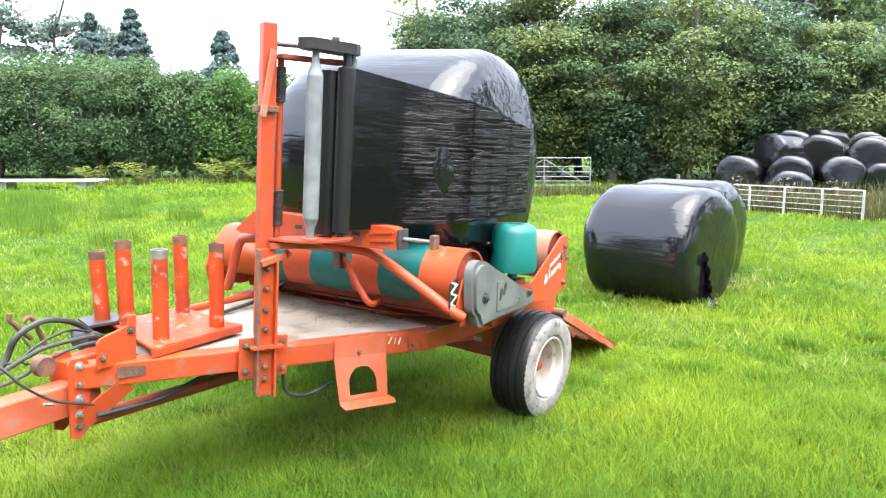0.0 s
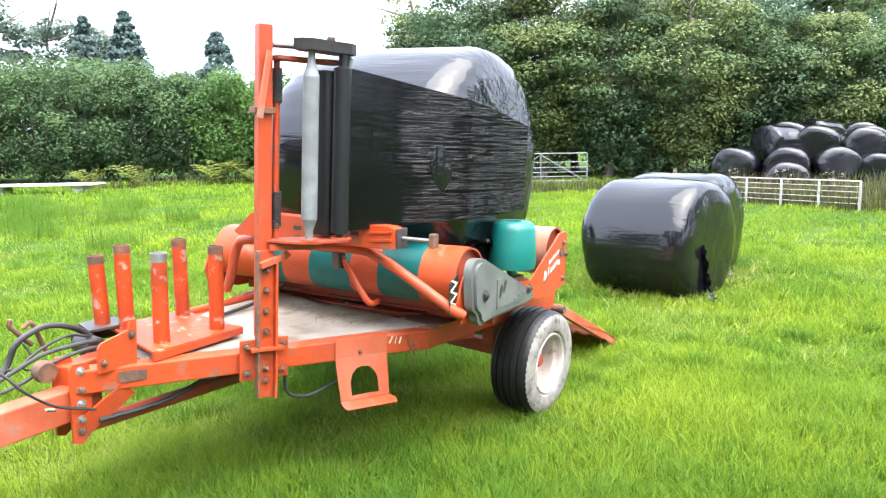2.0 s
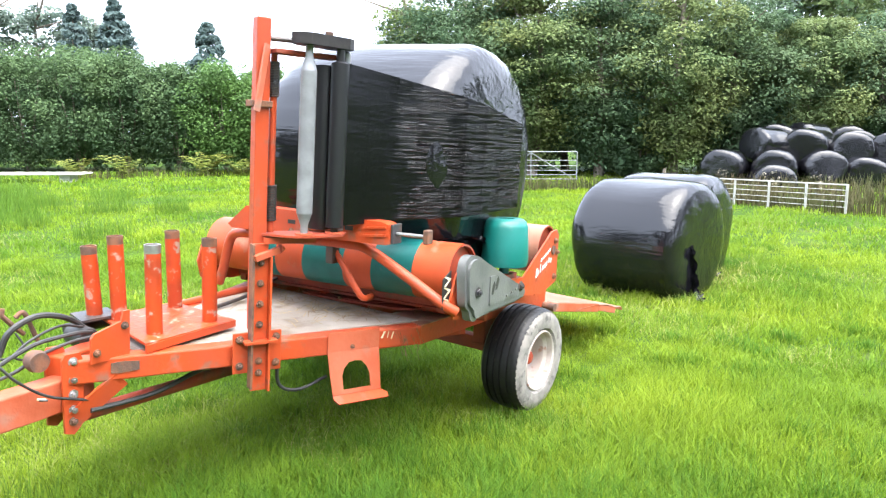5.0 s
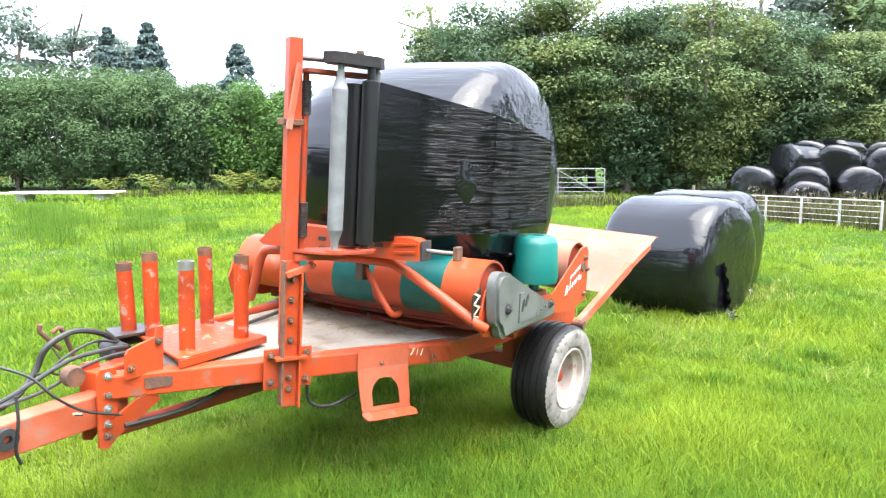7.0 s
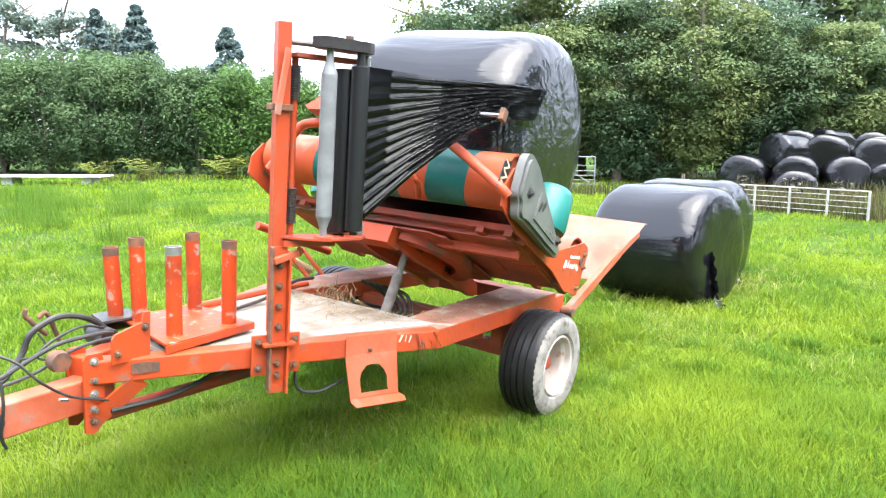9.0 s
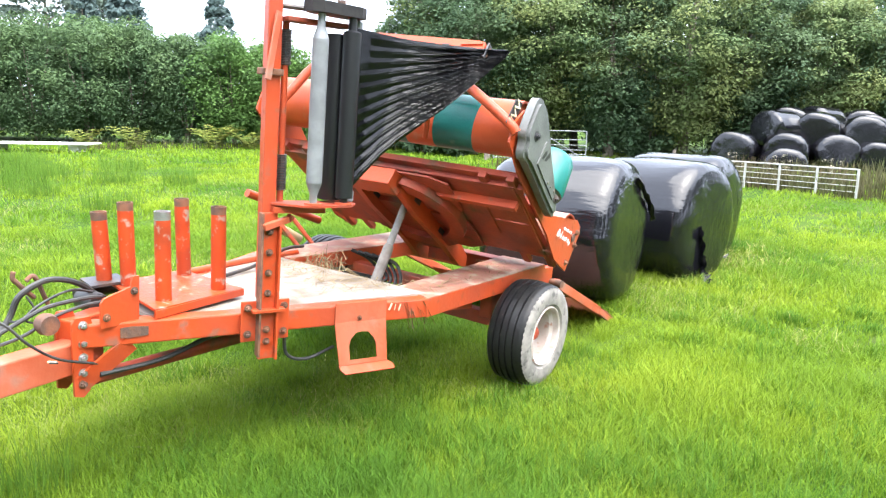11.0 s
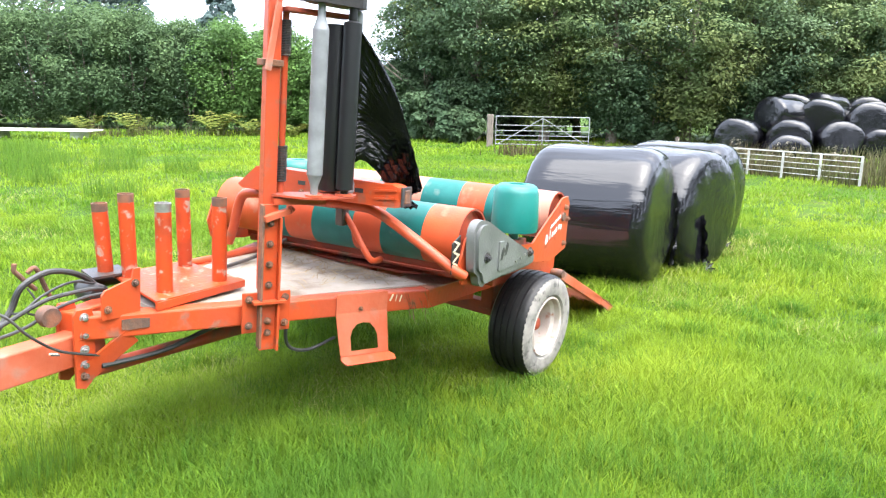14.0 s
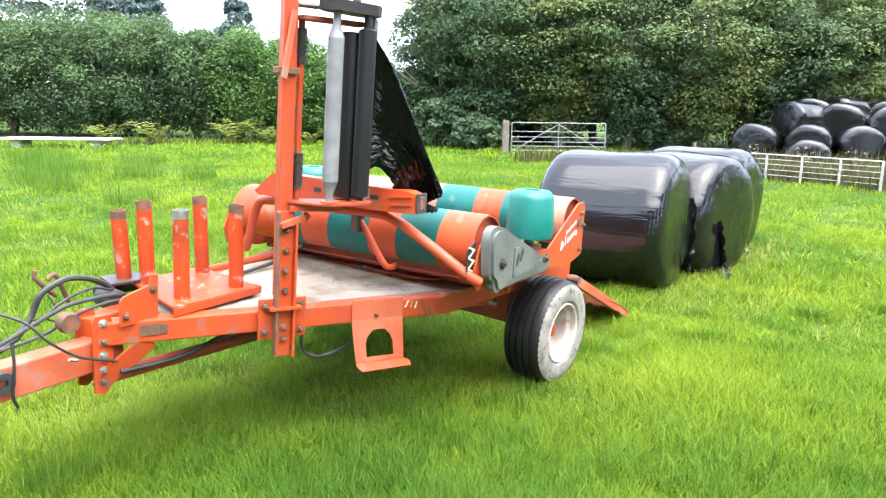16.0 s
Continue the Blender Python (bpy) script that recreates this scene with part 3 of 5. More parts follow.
def roll_posts():
    """Five tubes that hold spare rolls, on a folded plate."""
    bm = B()
    bm2 = [(-2.29, -0.19), (-1.74, -0.13), (-1.74, 0.33), (-2.18, 0.36)]
    prism(bm, bm2, Matrix.Translation((0, 0, 0.735)), 0.012)
    tray = part("post_plate", bm, WORN_O, wrapper, "faded orange folded plate, scratched", bevel=0.002)
    bm = B()
    bar(bm, (-2.29, -0.19, 0.722), (-1.74, -0.13, 0.728), 0.012, 0.036)
    part("folded_lip", bm, ORANGE, tray)
    bm = B()
    prism(bm, [(-2.33, 0.26), (-2.14, 0.26), (-2.10, 0.42), (-2.29, 0.43)], Matrix.Translation((0, 0, 0.755)), 0.012)
    part("post_plate", bm, DARK_METAL, wrapper, "small grey plate under one tube")
    # base, top offset, height, worn share
    for (x, y), (dx, dy), hh, rust in (((-2.213, 0.341), (-0.02, 0.018), 0.335, RUST), ((-2.143, 0.246), (-0.01, 0.018), 0.39, RUST),
                                       ((-2.166, -0.073), (-0.004, 0.012), 0.395, STEEL), ((-1.80, 0.276), (-0.01, 0.018), 0.385, RUST),
                                       ((-1.846, -0.066), (0.0, 0.012), 0.395, RUST)):
        p0, p1 = Vector((x, y, 0.745)), Vector((x + dx, y + dy, 0.772 + hh))
        m = frame_to(p0, p1)
        n = (p1 - p0).length
        bm = B()
        lathe(bm, [(0.037, 0), (0.037, n - 0.035)], m, 24)
        tube = part("roll_post", bm, WORN_O, wrapper, smooth=True)
        bm = B()
        lathe(bm, [(0.0372, n - 0.036), (0.0376, n), (0.032, n), (0.032, n - 0.15)], m, 24, close=True)
        part("post_rim", bm, rust, tube, "bare worn metal rim", smooth=True)


def mast():
    x, y = -1.825, -0.377
    bm = B()
    # foot channel on the outside of the beam
    d = Vector((0.9288, -0.3706, 0))
    nrm = Vector((-0.3706, -0.9288, 0))
    q = Vector((x - 0.008, y - 0.02, 0))
    m = Matrix((d, nrm, Vector((0, 0, 1)))).transposed()
    box(bm, (x, y, 1.49), (0.066, 0.066, 1.46), m)
    post = part("mast", bm, ORANGE, wrapper, "tall orange square mast", bevel=0.006)
    bm = B()
    box(bm, q + nrm * 0.02 + Vector((0, 0, 0.83)), (0.075, 0.02, 0.72), m)
    ch = part("mast_channel", bm, ORANGE, post, bevel=0.003)
    for sx in (-1, 1):
        bm = B()
        box(bm, q + d * (sx * 0.043) + nrm * 0.035 + Vector((0, 0, 0.80 if sx > 0 else 0.84)), (0.010, 0.05, 0.66 if sx > 0 else 0.7), m)
        part("channel_flange", bm, ORANGE if sx > 0 else RUST, ch)
    for z in (1.10, 1.0, 0.90, 0.80, 0.62, 0.56):
        bolt(q + nrm * 0.031 + Vector((0, 0, z)), nrm, 0.012, ch)
    for z in (0.73, 0.60):
        for k in (-0.09, 0.09):
            bolt(q + d * k + nrm * 0.02 + Vector((0, 0, z)), nrm, 0.013, post)
    bm = B()
    box(bm, q + nrm * 0.008 + Vector((0, 0, 0.66)), (0.24, 0.012, 0.20), m)
    part("foot_plate", bm, ORANGE, post, bevel=0.003)
    bm = B()
    box(bm, q + nrm * 0.045 + Vector((0, 0, 0.72)), (0.16, 0.05, 0.012), m)
    part("clamp_plate", bm, ORANGE, post)
    bm = B()
    bar(bm, Vector((x - 0.07, y - 0.06, 1.125)), Vector((x + 0.07, y - 0.07, 1.155)), 0.03, 0.03)
    part("clamp_bar", bm, FADED, post, bevel=0.003)
    bolt((x + 0.08, y - 0.07, 1.16), (1, -0.2, 0), 0.015, post, FADED)
    # tension rod with two springs beside the mast
    rx, ry = x + 0.062, y - 0.018
    bm = B()
    cyl(bm, (rx, ry, 1.20), (rx, ry, 2.08), 0.016, seg=12)
    part("tension_rod", bm, ORANGE, post, smooth=True)
    for z0, z1 in ((1.87, 2.03), (1.29, 1.46)):
        bm = B()
        turns = 22
        pts = [(rx + 0.024 * math.cos(a), ry + 0.024 * math.sin(a), z0 + (z1 - z0) * k / (turns * 8)) for k in range(turns * 8 + 1)
               for a in (k * math.pi / 4,)]
        sweep(bm, pts, 0.0038, 5)
        part("spring", bm, DARK_METAL, post, "dark coil spring", smooth=True)
    # latch lever near the top
    bm = B()
    bar(bm, (x - 0.01, y - 0.05, 2.10), (x - 0.075, y - 0.06, 1.80), 0.03, 0.012, (0, 1, 0))
    part("lever", bm, FADED, post)
    bm = B()
    box(bm, (x - 0.012, y - 0.005, 1.835), (0.10, 0.085, 0.03), m)
    part("latch_bracket", bm, RUST, post, bevel=0.004)


def dispenser():
    """The stretching head on the mast: end plates, rollers and a nearly used film roll."""
    def P(ax, z):
        return Vector((*ax, z))
    A, F, C, D = (-1.705, -0.56), (-1.535, -0.50), (-1.545, -0.605), (-1.455, -0.555)
    bm = B()
    o = [(-1.775, -0.57), (-1.74, -0.61), (-1.62, -0.625), (-1.52, -0.64), (-1.47, -0.62), (-1.445, -0.57), (-1.455, -0.52), (-1.50, -0.49), (-1.70, -0.47), (-1.77, -0.51)]
    prism(bm, o, Matrix.Translation((0, 0, 2.112)), 0.05)
    head = part("gear_cover", bm, CAST, wrapper, "dark scuffed gear cover on top of the film head", bevel=0.01)
    bm = B()
    cyl(bm, (-1.58, -0.56, 2.16), (-1.58, -0.56, 2.185), 0.02, seg=12)
    part("cap_nut", bm, RUST, head)
    bm = B()
    bar(bm, (-1.80, -0.42, 2.075), (-1.50, -0.53, 2.075), 0.09, 0.022)
    part("top_arm", bm, RED_DARK, wrapper, "rusty dark arm from mast to film head", bevel=0.004)
    bm = B()
    sweep(bm, [(-1.80, -0.40, 2.13), (-1.70, -0.47, 2.13)], 0.012, 8)
    part("stay_rod", bm, DARK_METAL, head, smooth=True)
    bm = B()
    o = [(-1.84, -0.42), (-1.77, -0.56), (-1.71, -0.605), (-1.53, -0.65), (-1.46, -0.61), (-1.45, -0.53), (-1.75, -0.38)]
    prism(bm, o, Matrix.Translation((0, 0, 1.228)), 0.010)
    base = part("base_plate", bm, RED_DARK, wrapper, bevel=0.003)
    bm = B()
    bar(bm, (-1.83, -0.42, 1.205), (-1.60, -0.53, 1.205), 0.05, 0.03)
    part("base_arm", bm, ORANGE, base)
    # aluminium stretch roller: conical ends, grooved body
    prof = [(0.018, 1.24), (0.018, 1.285), (0.036, 1.34)]
    n = 110
    for k in range(n + 1):
        prof.append((0.0385 if k % 2 else 0.0372, 1.34 + (2.0 - 1.34) * k / n))
    prof += [(0.018, 2.06), (0.018, 2.11)]
    part("stretch_roller", lathe(B(), prof, pose(*A, 0), 20), ALU, wrapper, "ribbed silver stretch roller", smooth=True)
    prof = [(0.03, 1.245), (0.062, 1.252), (0.0625, 1.255), (0.0625, 2.03), (0.062, 2.035), (0.03, 2.04)]
    part("film_roll", lathe(B(), prof, pose(*F, 0), 28), ROLL_FILM, wrapper, "black roll of stretch film, nearly used up", smooth=True)
    prof = [(0.018, 1.235), (0.018, 1.262), (0.043, 1.27), (0.043, 2.045), (0.02, 2.055), (0.02, 2.11)]
    part("stretch_roller", lathe(B(), prof, pose(*C, 0), 20), ROLL_FILM, wrapper, "stretch roller wound with black film", smooth=True)
    for a, b in ((1.235, 1.30), (2.0, 2.11)):
        part("roller_end", lathe(B(), [(0.018, a), (0.026, a + 0.01), (0.026, b - 0.01), (0.018, b)], pose(*D, 0), 18), ALU, wrapper, smooth=True)
    part("guide_rod", cyl(B(), (*D, 1.24), (*D, 2.1), 0.014, seg=12), STEEL, wrapper, smooth=True)
    for a in (A, C):
        part("washer", cyl(B(), (*a, 1.239), (*a, 1.248), 0.042, seg=18), FADED, base)


def wheel(s):
    """One wheel, its axle end at the middle; s is its side."""
    m = Matrix.Translation((0, s * 0.90, WR)) @ Matrix.Rotation(radians(90 if s < 0 else -90), 4, "X")
    w = new("wheel")
    w.parent, w.matrix_basis = wrapper, m
    hw, r = 0.138, 0.345
    prof = [(0.20, -hw + 0.012), (0.25, -hw), (0.31, -hw + 0.008), (0.333, -hw + 0.028)]
    rib = [-0.092, -0.078, -0.074, -0.066, -0.062, -0.030, -0.026, -0.018, -0.014, 0.014, 0.018, 0.026, 0.030, 0.062, 0.066, 0.074, 0.078, 0.092]
    for i, z in enumerate(rib):
        deep = 0.012 if i % 4 in (2, 3) and 0 < i < 17 else 0.0
        prof.append((r - deep - 1.1 * z * z, z))
    prof += [(0.333, hw - 0.028), (0.318, hw - 0.012), (0.25, hw - 0.03), (0.205, hw - 0.06)]
    part("tyre", lathe(B(), prof, seg=56, close=True), TYRE, w, "black ribbed tyre with mud on it", smooth=True)
    side = [(0.319, hw - 0.013), (0.308, hw - 0.004), (0.28, hw + 0.003), (0.25, hw + 0.005), (0.215, hw), (0.198, hw - 0.02), (0.19, hw - 0.03)]
    bm = B()
    lathe(bm, side + [(0.19, hw - 0.05), (0.30, hw - 0.05)], seg=56, close=True)
    for k in range(52):
        a = 2 * math.pi * k / 52
        box(bm, (0.316 * math.cos(a), 0.316 * math.sin(a), hw - 0.014), (0.010, 0.016, 0.008), Matrix.Rotation(a, 3, "Z"))
    part("sidewall", bm, SIDEWALL, w, "pale dusty tyre sidewall", smooth=True)
    rim = [(0.20, hw - 0.026), (0.198, hw - 0.010), (0.190, hw - 0.004), (0.182, hw - 0.012), (0.180, hw - 0.050), (0.168, hw - 0.060), (0.160, hw - 0.068), (0.154, hw - 0.150),
           (0.140, hw - 0.165)]
    part("rim", lathe(B(), rim + [(0.150, hw - 0.19), (0.20, hw - 0.10)], seg=44, close=True), RIM, w, "pale dished steel rim, scuffed", smooth=True)
    # disc is darker than the rim, for the shade inside the dish
    part("wheel_disc", lathe(B(), [(0.146, hw - 0.168), (0.118, hw - 0.172), (0.105, hw - 0.158), (0.07, hw - 0.155), (0.0, hw - 0.155)], seg=36), DUSTY_SHADE, w, "dusty steel wheel disc, darkened for shade in the dish", smooth=True)
    part("hub", lathe(B(), [(0.052, hw - 0.158), (0.050, hw - 0.105), (0.042, hw - 0.085), (0.030, hw - 0.075), (0.0, hw - 0.072)], seg=20), RED_DARK, w, "worn red hub cap", smooth=True)
    for k in range(5):
        a = 2 * math.pi * k / 5 + 0.3
        bolt((0.088 * math.cos(a), 0.088 * math.sin(a), hw - 0.158), (0, 0, 1), 0.011, w)


chassis()
step()
hitch()
roll_posts()
mast()
dispenser()
wheel(-1)
wheel(1)

# ---- the tipping table on the wrapper ----
DS, DL, DR = 0.589, 0.866, 0.159      # half spacing, half length and radius of the drums


def ab(b):
    """Outline axes a, h in the plane b; depth runs to -b."""
    return Matrix(((1, 0, 0, 0), (0, 0, -1, b), (0, 1, 0, 0), (0, 0, 0, 1)))


def tipping_table():
    # frame: rails below the drums, end plates, middle box
    bm = B()
    box(bm, (0, 0, -0.255), (0.36, 1.2, 0.05))
    table = part("tipping_table", bm, RED_DARK, wrapper, "dirty red tipping frame under the rollers", bevel=0.004)
    table.matrix_basis = TABLE_M
    for a, h, w, t in ((-0.42, -0.212, 0.05, 0.04), (-0.36, -0.24, 0.05, 0.05), (0.36, -0.24, 0.05, 0.05)):
        part("table_rail", bar(B(), (a, -0.90, h), (a, 0.90, h), w, t), RED_DARK, table, bevel=0.004)
    for b in (-0.84, -0.66, 0.66, 0.84):
        part("cross_bar", bar(B(), (-0.46, b, -0.245), (0.60, b, -0.225), 0.05, 0.04), RED_DARK, table, bevel=0.004)
    for a, h in ((-0.20, -0.262), (0.22, -0.262)):
        part("table_plate", box(B(), (a, 0.0, h), (0.40, 1.70, 0.016)), RED_DARK, table, bevel=0.003)
    part("front_channel", bar(B(), (-0.24, -0.84, -0.295), (-0.24, 0.10, -0.295), 0.04, 0.06), ORANGE, table, "orange channel under the roller table", bevel=0.004)
    # end plates at both ends
    outline = [(-0.74, 0.02), (-0.66, 0.06), (-0.52, 0.02), (-0.1, -0.10), (0.12, -0.115), (0.50, 0.09), (0.56, 0.125), (0.655, 0.13),
               (0.685, 0.09), (0.675, -0.22), (0.42, -0.27), (0.15, -0.235), (-0.50, -0.25), (-0.76, -0.21), (-0.79, -0.10)]
    for b in (-DL - 0.03, DL + 0.042):
        pl = part("end_plate", prism(B(), outline, ab(b), 0.012), ORANGE, table, "orange end plate of the roller table", bevel=0.003)
        if b < 0:
            # white script of the maker as plain strokes that rise to the rear
            for k, (w, lo, hh) in enumerate(((0.030, 0, 0.060), (0.010, 0, 0.036), (0.010, 0, 0.058), (0.024, 0, 0.034), (0.034, 0, 0.032), (0.014, 0, 0.034), (0.024, 0, 0.034), (0.020, -0.016, 0.034))):
                a = 0.31 + 0.034 * k
                h = -0.150 + 0.012 * k + lo
                part("white_mark", prism(B(), [(a, h), (a + w * 0.8, h + 0.004), (a + w, h + hh), (a + w * 0.3, h + hh - 0.003)], ab(b - 0.012), 0.002), WHITE, pl, "white painted lettering shape")
            for k in range(5):
                a, h = 0.385 + 0.034 * k, -0.055 + 0.012 * k
                part("white_mark", prism(B(), [(a, h), (a + 0.018, h + 0.003), (a + 0.024, h + 0.026), (a + 0.008, h + 0.024 - 0.008 * (k % 2))], ab(b - 0.012), 0.002), WHITE, pl, "white painted lettering shape")
            for a, h in ((0.62, 0.06), (0.655, -0.02), (0.62, -0.18)):
                bolt((a, b - 0.012, h), (0, -1, 0), 0.014, pl)
    # drums with green stripes
    stripes = {-DS: [(-DL, -0.62, DRUM_O), (-0.62, -0.36, DRUM_T), (-0.36, -0.17, DRUM_O), (-0.17, 0.12, DRUM_T), (0.12, 0.32, DRUM_O), (0.32, 0.46, DRUM_T), (0.46, DL, DRUM_O)],
               DS: [(-DL, -0.57, DRUM_PALE), (-0.57, -0.38, DRUM_T), (-0.38, -0.17, DRUM_O), (-0.17, 0.13, DRUM_T), (0.13, 0.33, DRUM_PALE), (0.33, 0.52, DRUM_T), (0.52, DL, DRUM_PALE)]}
    for a, bands in stripes.items():
        first = None
        bm = B()
        prof = [(0.02, -DL + 0.03), (DR - 0.015, -DL + 0.03), (DR - 0.012, -DL), (DR - 0.003, -DL), (DR - 0.003, DL), (DR - 0.012, DL), (DR - 0.015, DL - 0.03), (0.02, DL - 0.03)]
        lathe(bm, prof, Matrix.Translation((a, 0, 0)) @ Matrix.Rotation(radians(-90), 4, "X"), 40)
        drum = part("drum", bm, RED_DARK, table, "large steel roller with orange and green bands", smooth=True)
        for k, (b0, b1, mt) in enumerate(bands):
            bm = B()
            slant = 0.025
            seg = 40
            rings = []
            for b, edge in ((b0, k > 0), (b1, k < len(bands) - 1)):
                rings.append([bm.verts.new((a + DR * math.cos(t), b + (slant * math.cos(t + 0.6) if edge else 0), DR * math.sin(t)))
                              for t in (2 * math.pi * j / seg for j in range(seg))])
            for j in range(seg):
                bm.faces.new((rings[0][j], rings[0][(j + 1) % seg], rings[1][(j + 1) % seg], rings[1][j]))
            part("band", bm, mt, drum, smooth=True)
        part("drum_shaft", cyl(B(), (a, -DL - 0.05, 0), (a, DL + 0.05, 0), 0.03, seg=14), RUST, drum, smooth=True)
    # grey chain guard at the near end
    def guard(b, s):
        o = [(-0.775, 0.05), (-0.76, 0.10), (-0.715, 0.125), (-0.63, 0.115), (-0.56, 0.08), (-0.02, -0.15), (0.0, -0.185), (-0.03, -0.215), (-0.62, -0.215),
             (-0.64, -0.235), (-0.69, -0.22), (-0.71, -0.16), (-0.755, -0.14), (-0.765, -0.06)]
        bm = B()
        for _ in range(2):
            o = [(p[0] * u + q[0] * (1 - u), p[1] * u + q[1] * (1 - u)) for p, q in zip(o, o[1:] + o[:1]) for u in (0.75, 0.25)]
        prism(bm, o, ab(b), 0.045)
        ca, ch = -0.45, -0.07
        prism(bm, [(ca + (a - ca) * 0.93, ch + (h - ch) * 0.88) for a, h in o], ab(b - 0.044), 0.018)
        g = part("chain_guard", bm, GREY_PL, table, "grey plastic chain guard, scratched", bevel=0.010, smooth=True)
        if s < 0:
            raised = [(-0.52, -0.01), (-0.46, -0.01), (-0.16, -0.135), (-0.16, -0.165), (-0.52, -0.165)]
            part("raised_panel", prism(B(), raised, ab(b - 0.058), 0.012), GREY_PL, g, bevel=0.008, smooth=True)
            for a, h in ((-0.65, -0.075), (-0.105, -0.125)):
                bolt((a, b - 0.061, h), (0, -1, 0), 0.02, g, DARK_METAL)
            for k in range(3):
                part("rivet", cyl(B(), (-0.31 + 0.06 * k, b - 0.069, -0.145 + 0.01 * k), (-0.31 + 0.06 * k, b - 0.075, -0.145 + 0.01 * k), 0.007, seg=8), STEEL, g)
            for a, h in ((-0.505, -0.06), (-0.46, -0.04)):
                part("worn_slot", prism(B(), [(a, h - 0.05), (a + 0.02, h - 0.05), (a + 0.045, h), (a + 0.03, h + 0.02), (a + 0.012, h)], ab(b - 0.0685), 0.003), BLACK, g)
    guard(-DL - 0.06, -1)
    # warning chevrons on a small plate
    ch = part("warning_plate", prism(B(), [(-0.845, -0.145), (-0.765, -0.145), (-0.765, 0.045), (-0.845, 0.01)], ab(-DL - 0.02), 0.006), BLACK, table, "black and cream chevron warning plate")
    for k in range(3):
        h = -0.142 + 0.056 * k
        part("chevron", prism(B(), [(-0.842, h), (-0.822, h), (-0.768, h + 0.034), (-0.822, h + 0.052), (-0.842, h + 0.052), (-0.795, h + 0.030)], ab(-DL - 0.027), 0.002), CREAM, ch)
    # green end rollers that keep the bale in place
    for b in (-0.83, 0.86):
        prof = [(0.03, -0.12), (0.03, -0.04), (0.135, -0.03), (0.142, 0.0), (0.132, 0.20), (0.118, 0.235), (0.10, 0.247), (0.05, 0.248), (0.048, 0.235), (0, 0.235)]
        m = Matrix.Translation((0.0, b, 0.0))
        part("end_roller", lathe(B(), prof, m, 28), TEAL, table, "tapered green plastic end roller", smooth=True)
        part("roller_bracket", box(B(), (0, b, -0.13), (0.16, 0.10, 0.10)), RED_DARK, table, bevel=0.005)
    # bent tube guard in front of the first drum
    loop = curve([(-0.84, 0.66, -0.20), (-0.85, 0.61, -0.10), (-0.86, 0.54, 0.08), (-0.87, 0.43, 0.125), (-0.89, 0.1, 0.130), (-0.88, -0.33, 0.138), (-0.87, -0.46, 0.115),
                  (-0.85, -0.66, 0.01), (-0.82, -0.88, -0.12), (-0.78, -0.935, -0.16)], 5)
    tube = part("tube_guard", sweep(B(), loop, 0.028, 12), ORANGE, table, "bent orange guard tube", smooth=True)
    part("stay_tube", sweep(B(), curve([(-0.86, -0.22, 0.09), (-0.85, -0.27, 0.02), (-0.84, -0.375, -0.13), (-0.80, -0.39, -0.16), (-0.66, -0.33, -0.18)], 4), 0.017, 10), ORANGE, tube, smooth=True)
    part("stay_clamp", box(B(), (-0.865, -0.215, 0.075), (0.06, 0.05, 0.11)), DARK_METAL, tube, bevel=0.006)
    # box arm with the film holder at its end
    bm = B()
    prism(bm, [(0.45, 0.185), (0.31, 0.295), (0.24, 0.30), (-0.60, 0.282), (-0.64, 0.27), (-0.652, 0.175), (-0.62, 0.168), (0.0, 0.165), (0.42, 0.165)],
          Matrix(((0, 0, 1, -0.97), (1, 0, 0, 0), (0, 1, 0, 0), (0, 0, 0, 1))), 0.085)
    arm = part("holder_arm", bm, ORANGE, table, "orange box arm with slots", bevel=0.006)
    for k, h in enumerate((0.205, 0.245)):
        part("arm_rib", bar(B(), (-0.974, -0.50, h), (-0.974, -0.63, h + 0.012), 0.012, 0.010), ORANGE, arm)
    # slots are black plates on the face; the black stands for unlit openings
    for b in (-0.02, -0.40):
        part("slot", box(B(), (-0.9705, b, 0.235), (0.004, 0.05, 0.022)), BLACK, arm)
    for b, h in ((-0.02, 0.185), (-0.14, 0.19), (-0.27, 0.19)):
        bolt((-0.97, b, h), (-1, 0, 0), 0.012, arm)
    part("arm_bracket", bar(B(), (-0.90, 0.36, 0.17), (-0.86, 0.36, 0.10), 0.05, 0.012, (1, 0, 0)), ORANGE, arm)
    part("end_jaw", box(B(), (-0.925, -0.658, 0.225), (0.085, 0.012, 0.10)), DARK_METAL, arm, bevel=0.004)
    rod = part("holder_rod", cyl(B(), (-0.925, -0.40, 0.225), (-0.925, -0.83, 0.225), 0.010, seg=12), STEEL, table, "bright piston rod with a square clamp", smooth=True)
    part("clamp", box(B(), (-0.925, -0.842, 0.225), (0.05, 0.03, 0.07)), RUST, rod, bevel=0.006)
    # turntable ring, pedestal and lifting boom below
    bm = B()
    lathe(bm, [(0.30, -0.36), (0.40, -0.36), (0.40, -0.29), (0.30, -0.29)], seg=40, close=True)
    part("turntable_ring", bm, RED_DARK, table, smooth=True)
    inv = TABLE_M.inverted()

    def loc(x, y, z):
        return inv @ Vector((x, y, z))
    for y in (-0.19, 0.15):
        bm = B()
        o = [(-0.86, 0.68), (-0.78, 0.73), (-0.40, 0.73), (0.10, 0.74), (0.20, 0.72), (0.24, 0.66), (0.17, 0.62), (-0.10, 0.625), (-0.55, 0.60), (-0.84, 0.61)]
        bm2 = prism(B(), o, plane_xz(y), 0.05)
        bm2.transform(inv)
        bo = part("lifting_boom", bm2, ORANGE, table, "orange lifting boom plate", bevel=0.004)
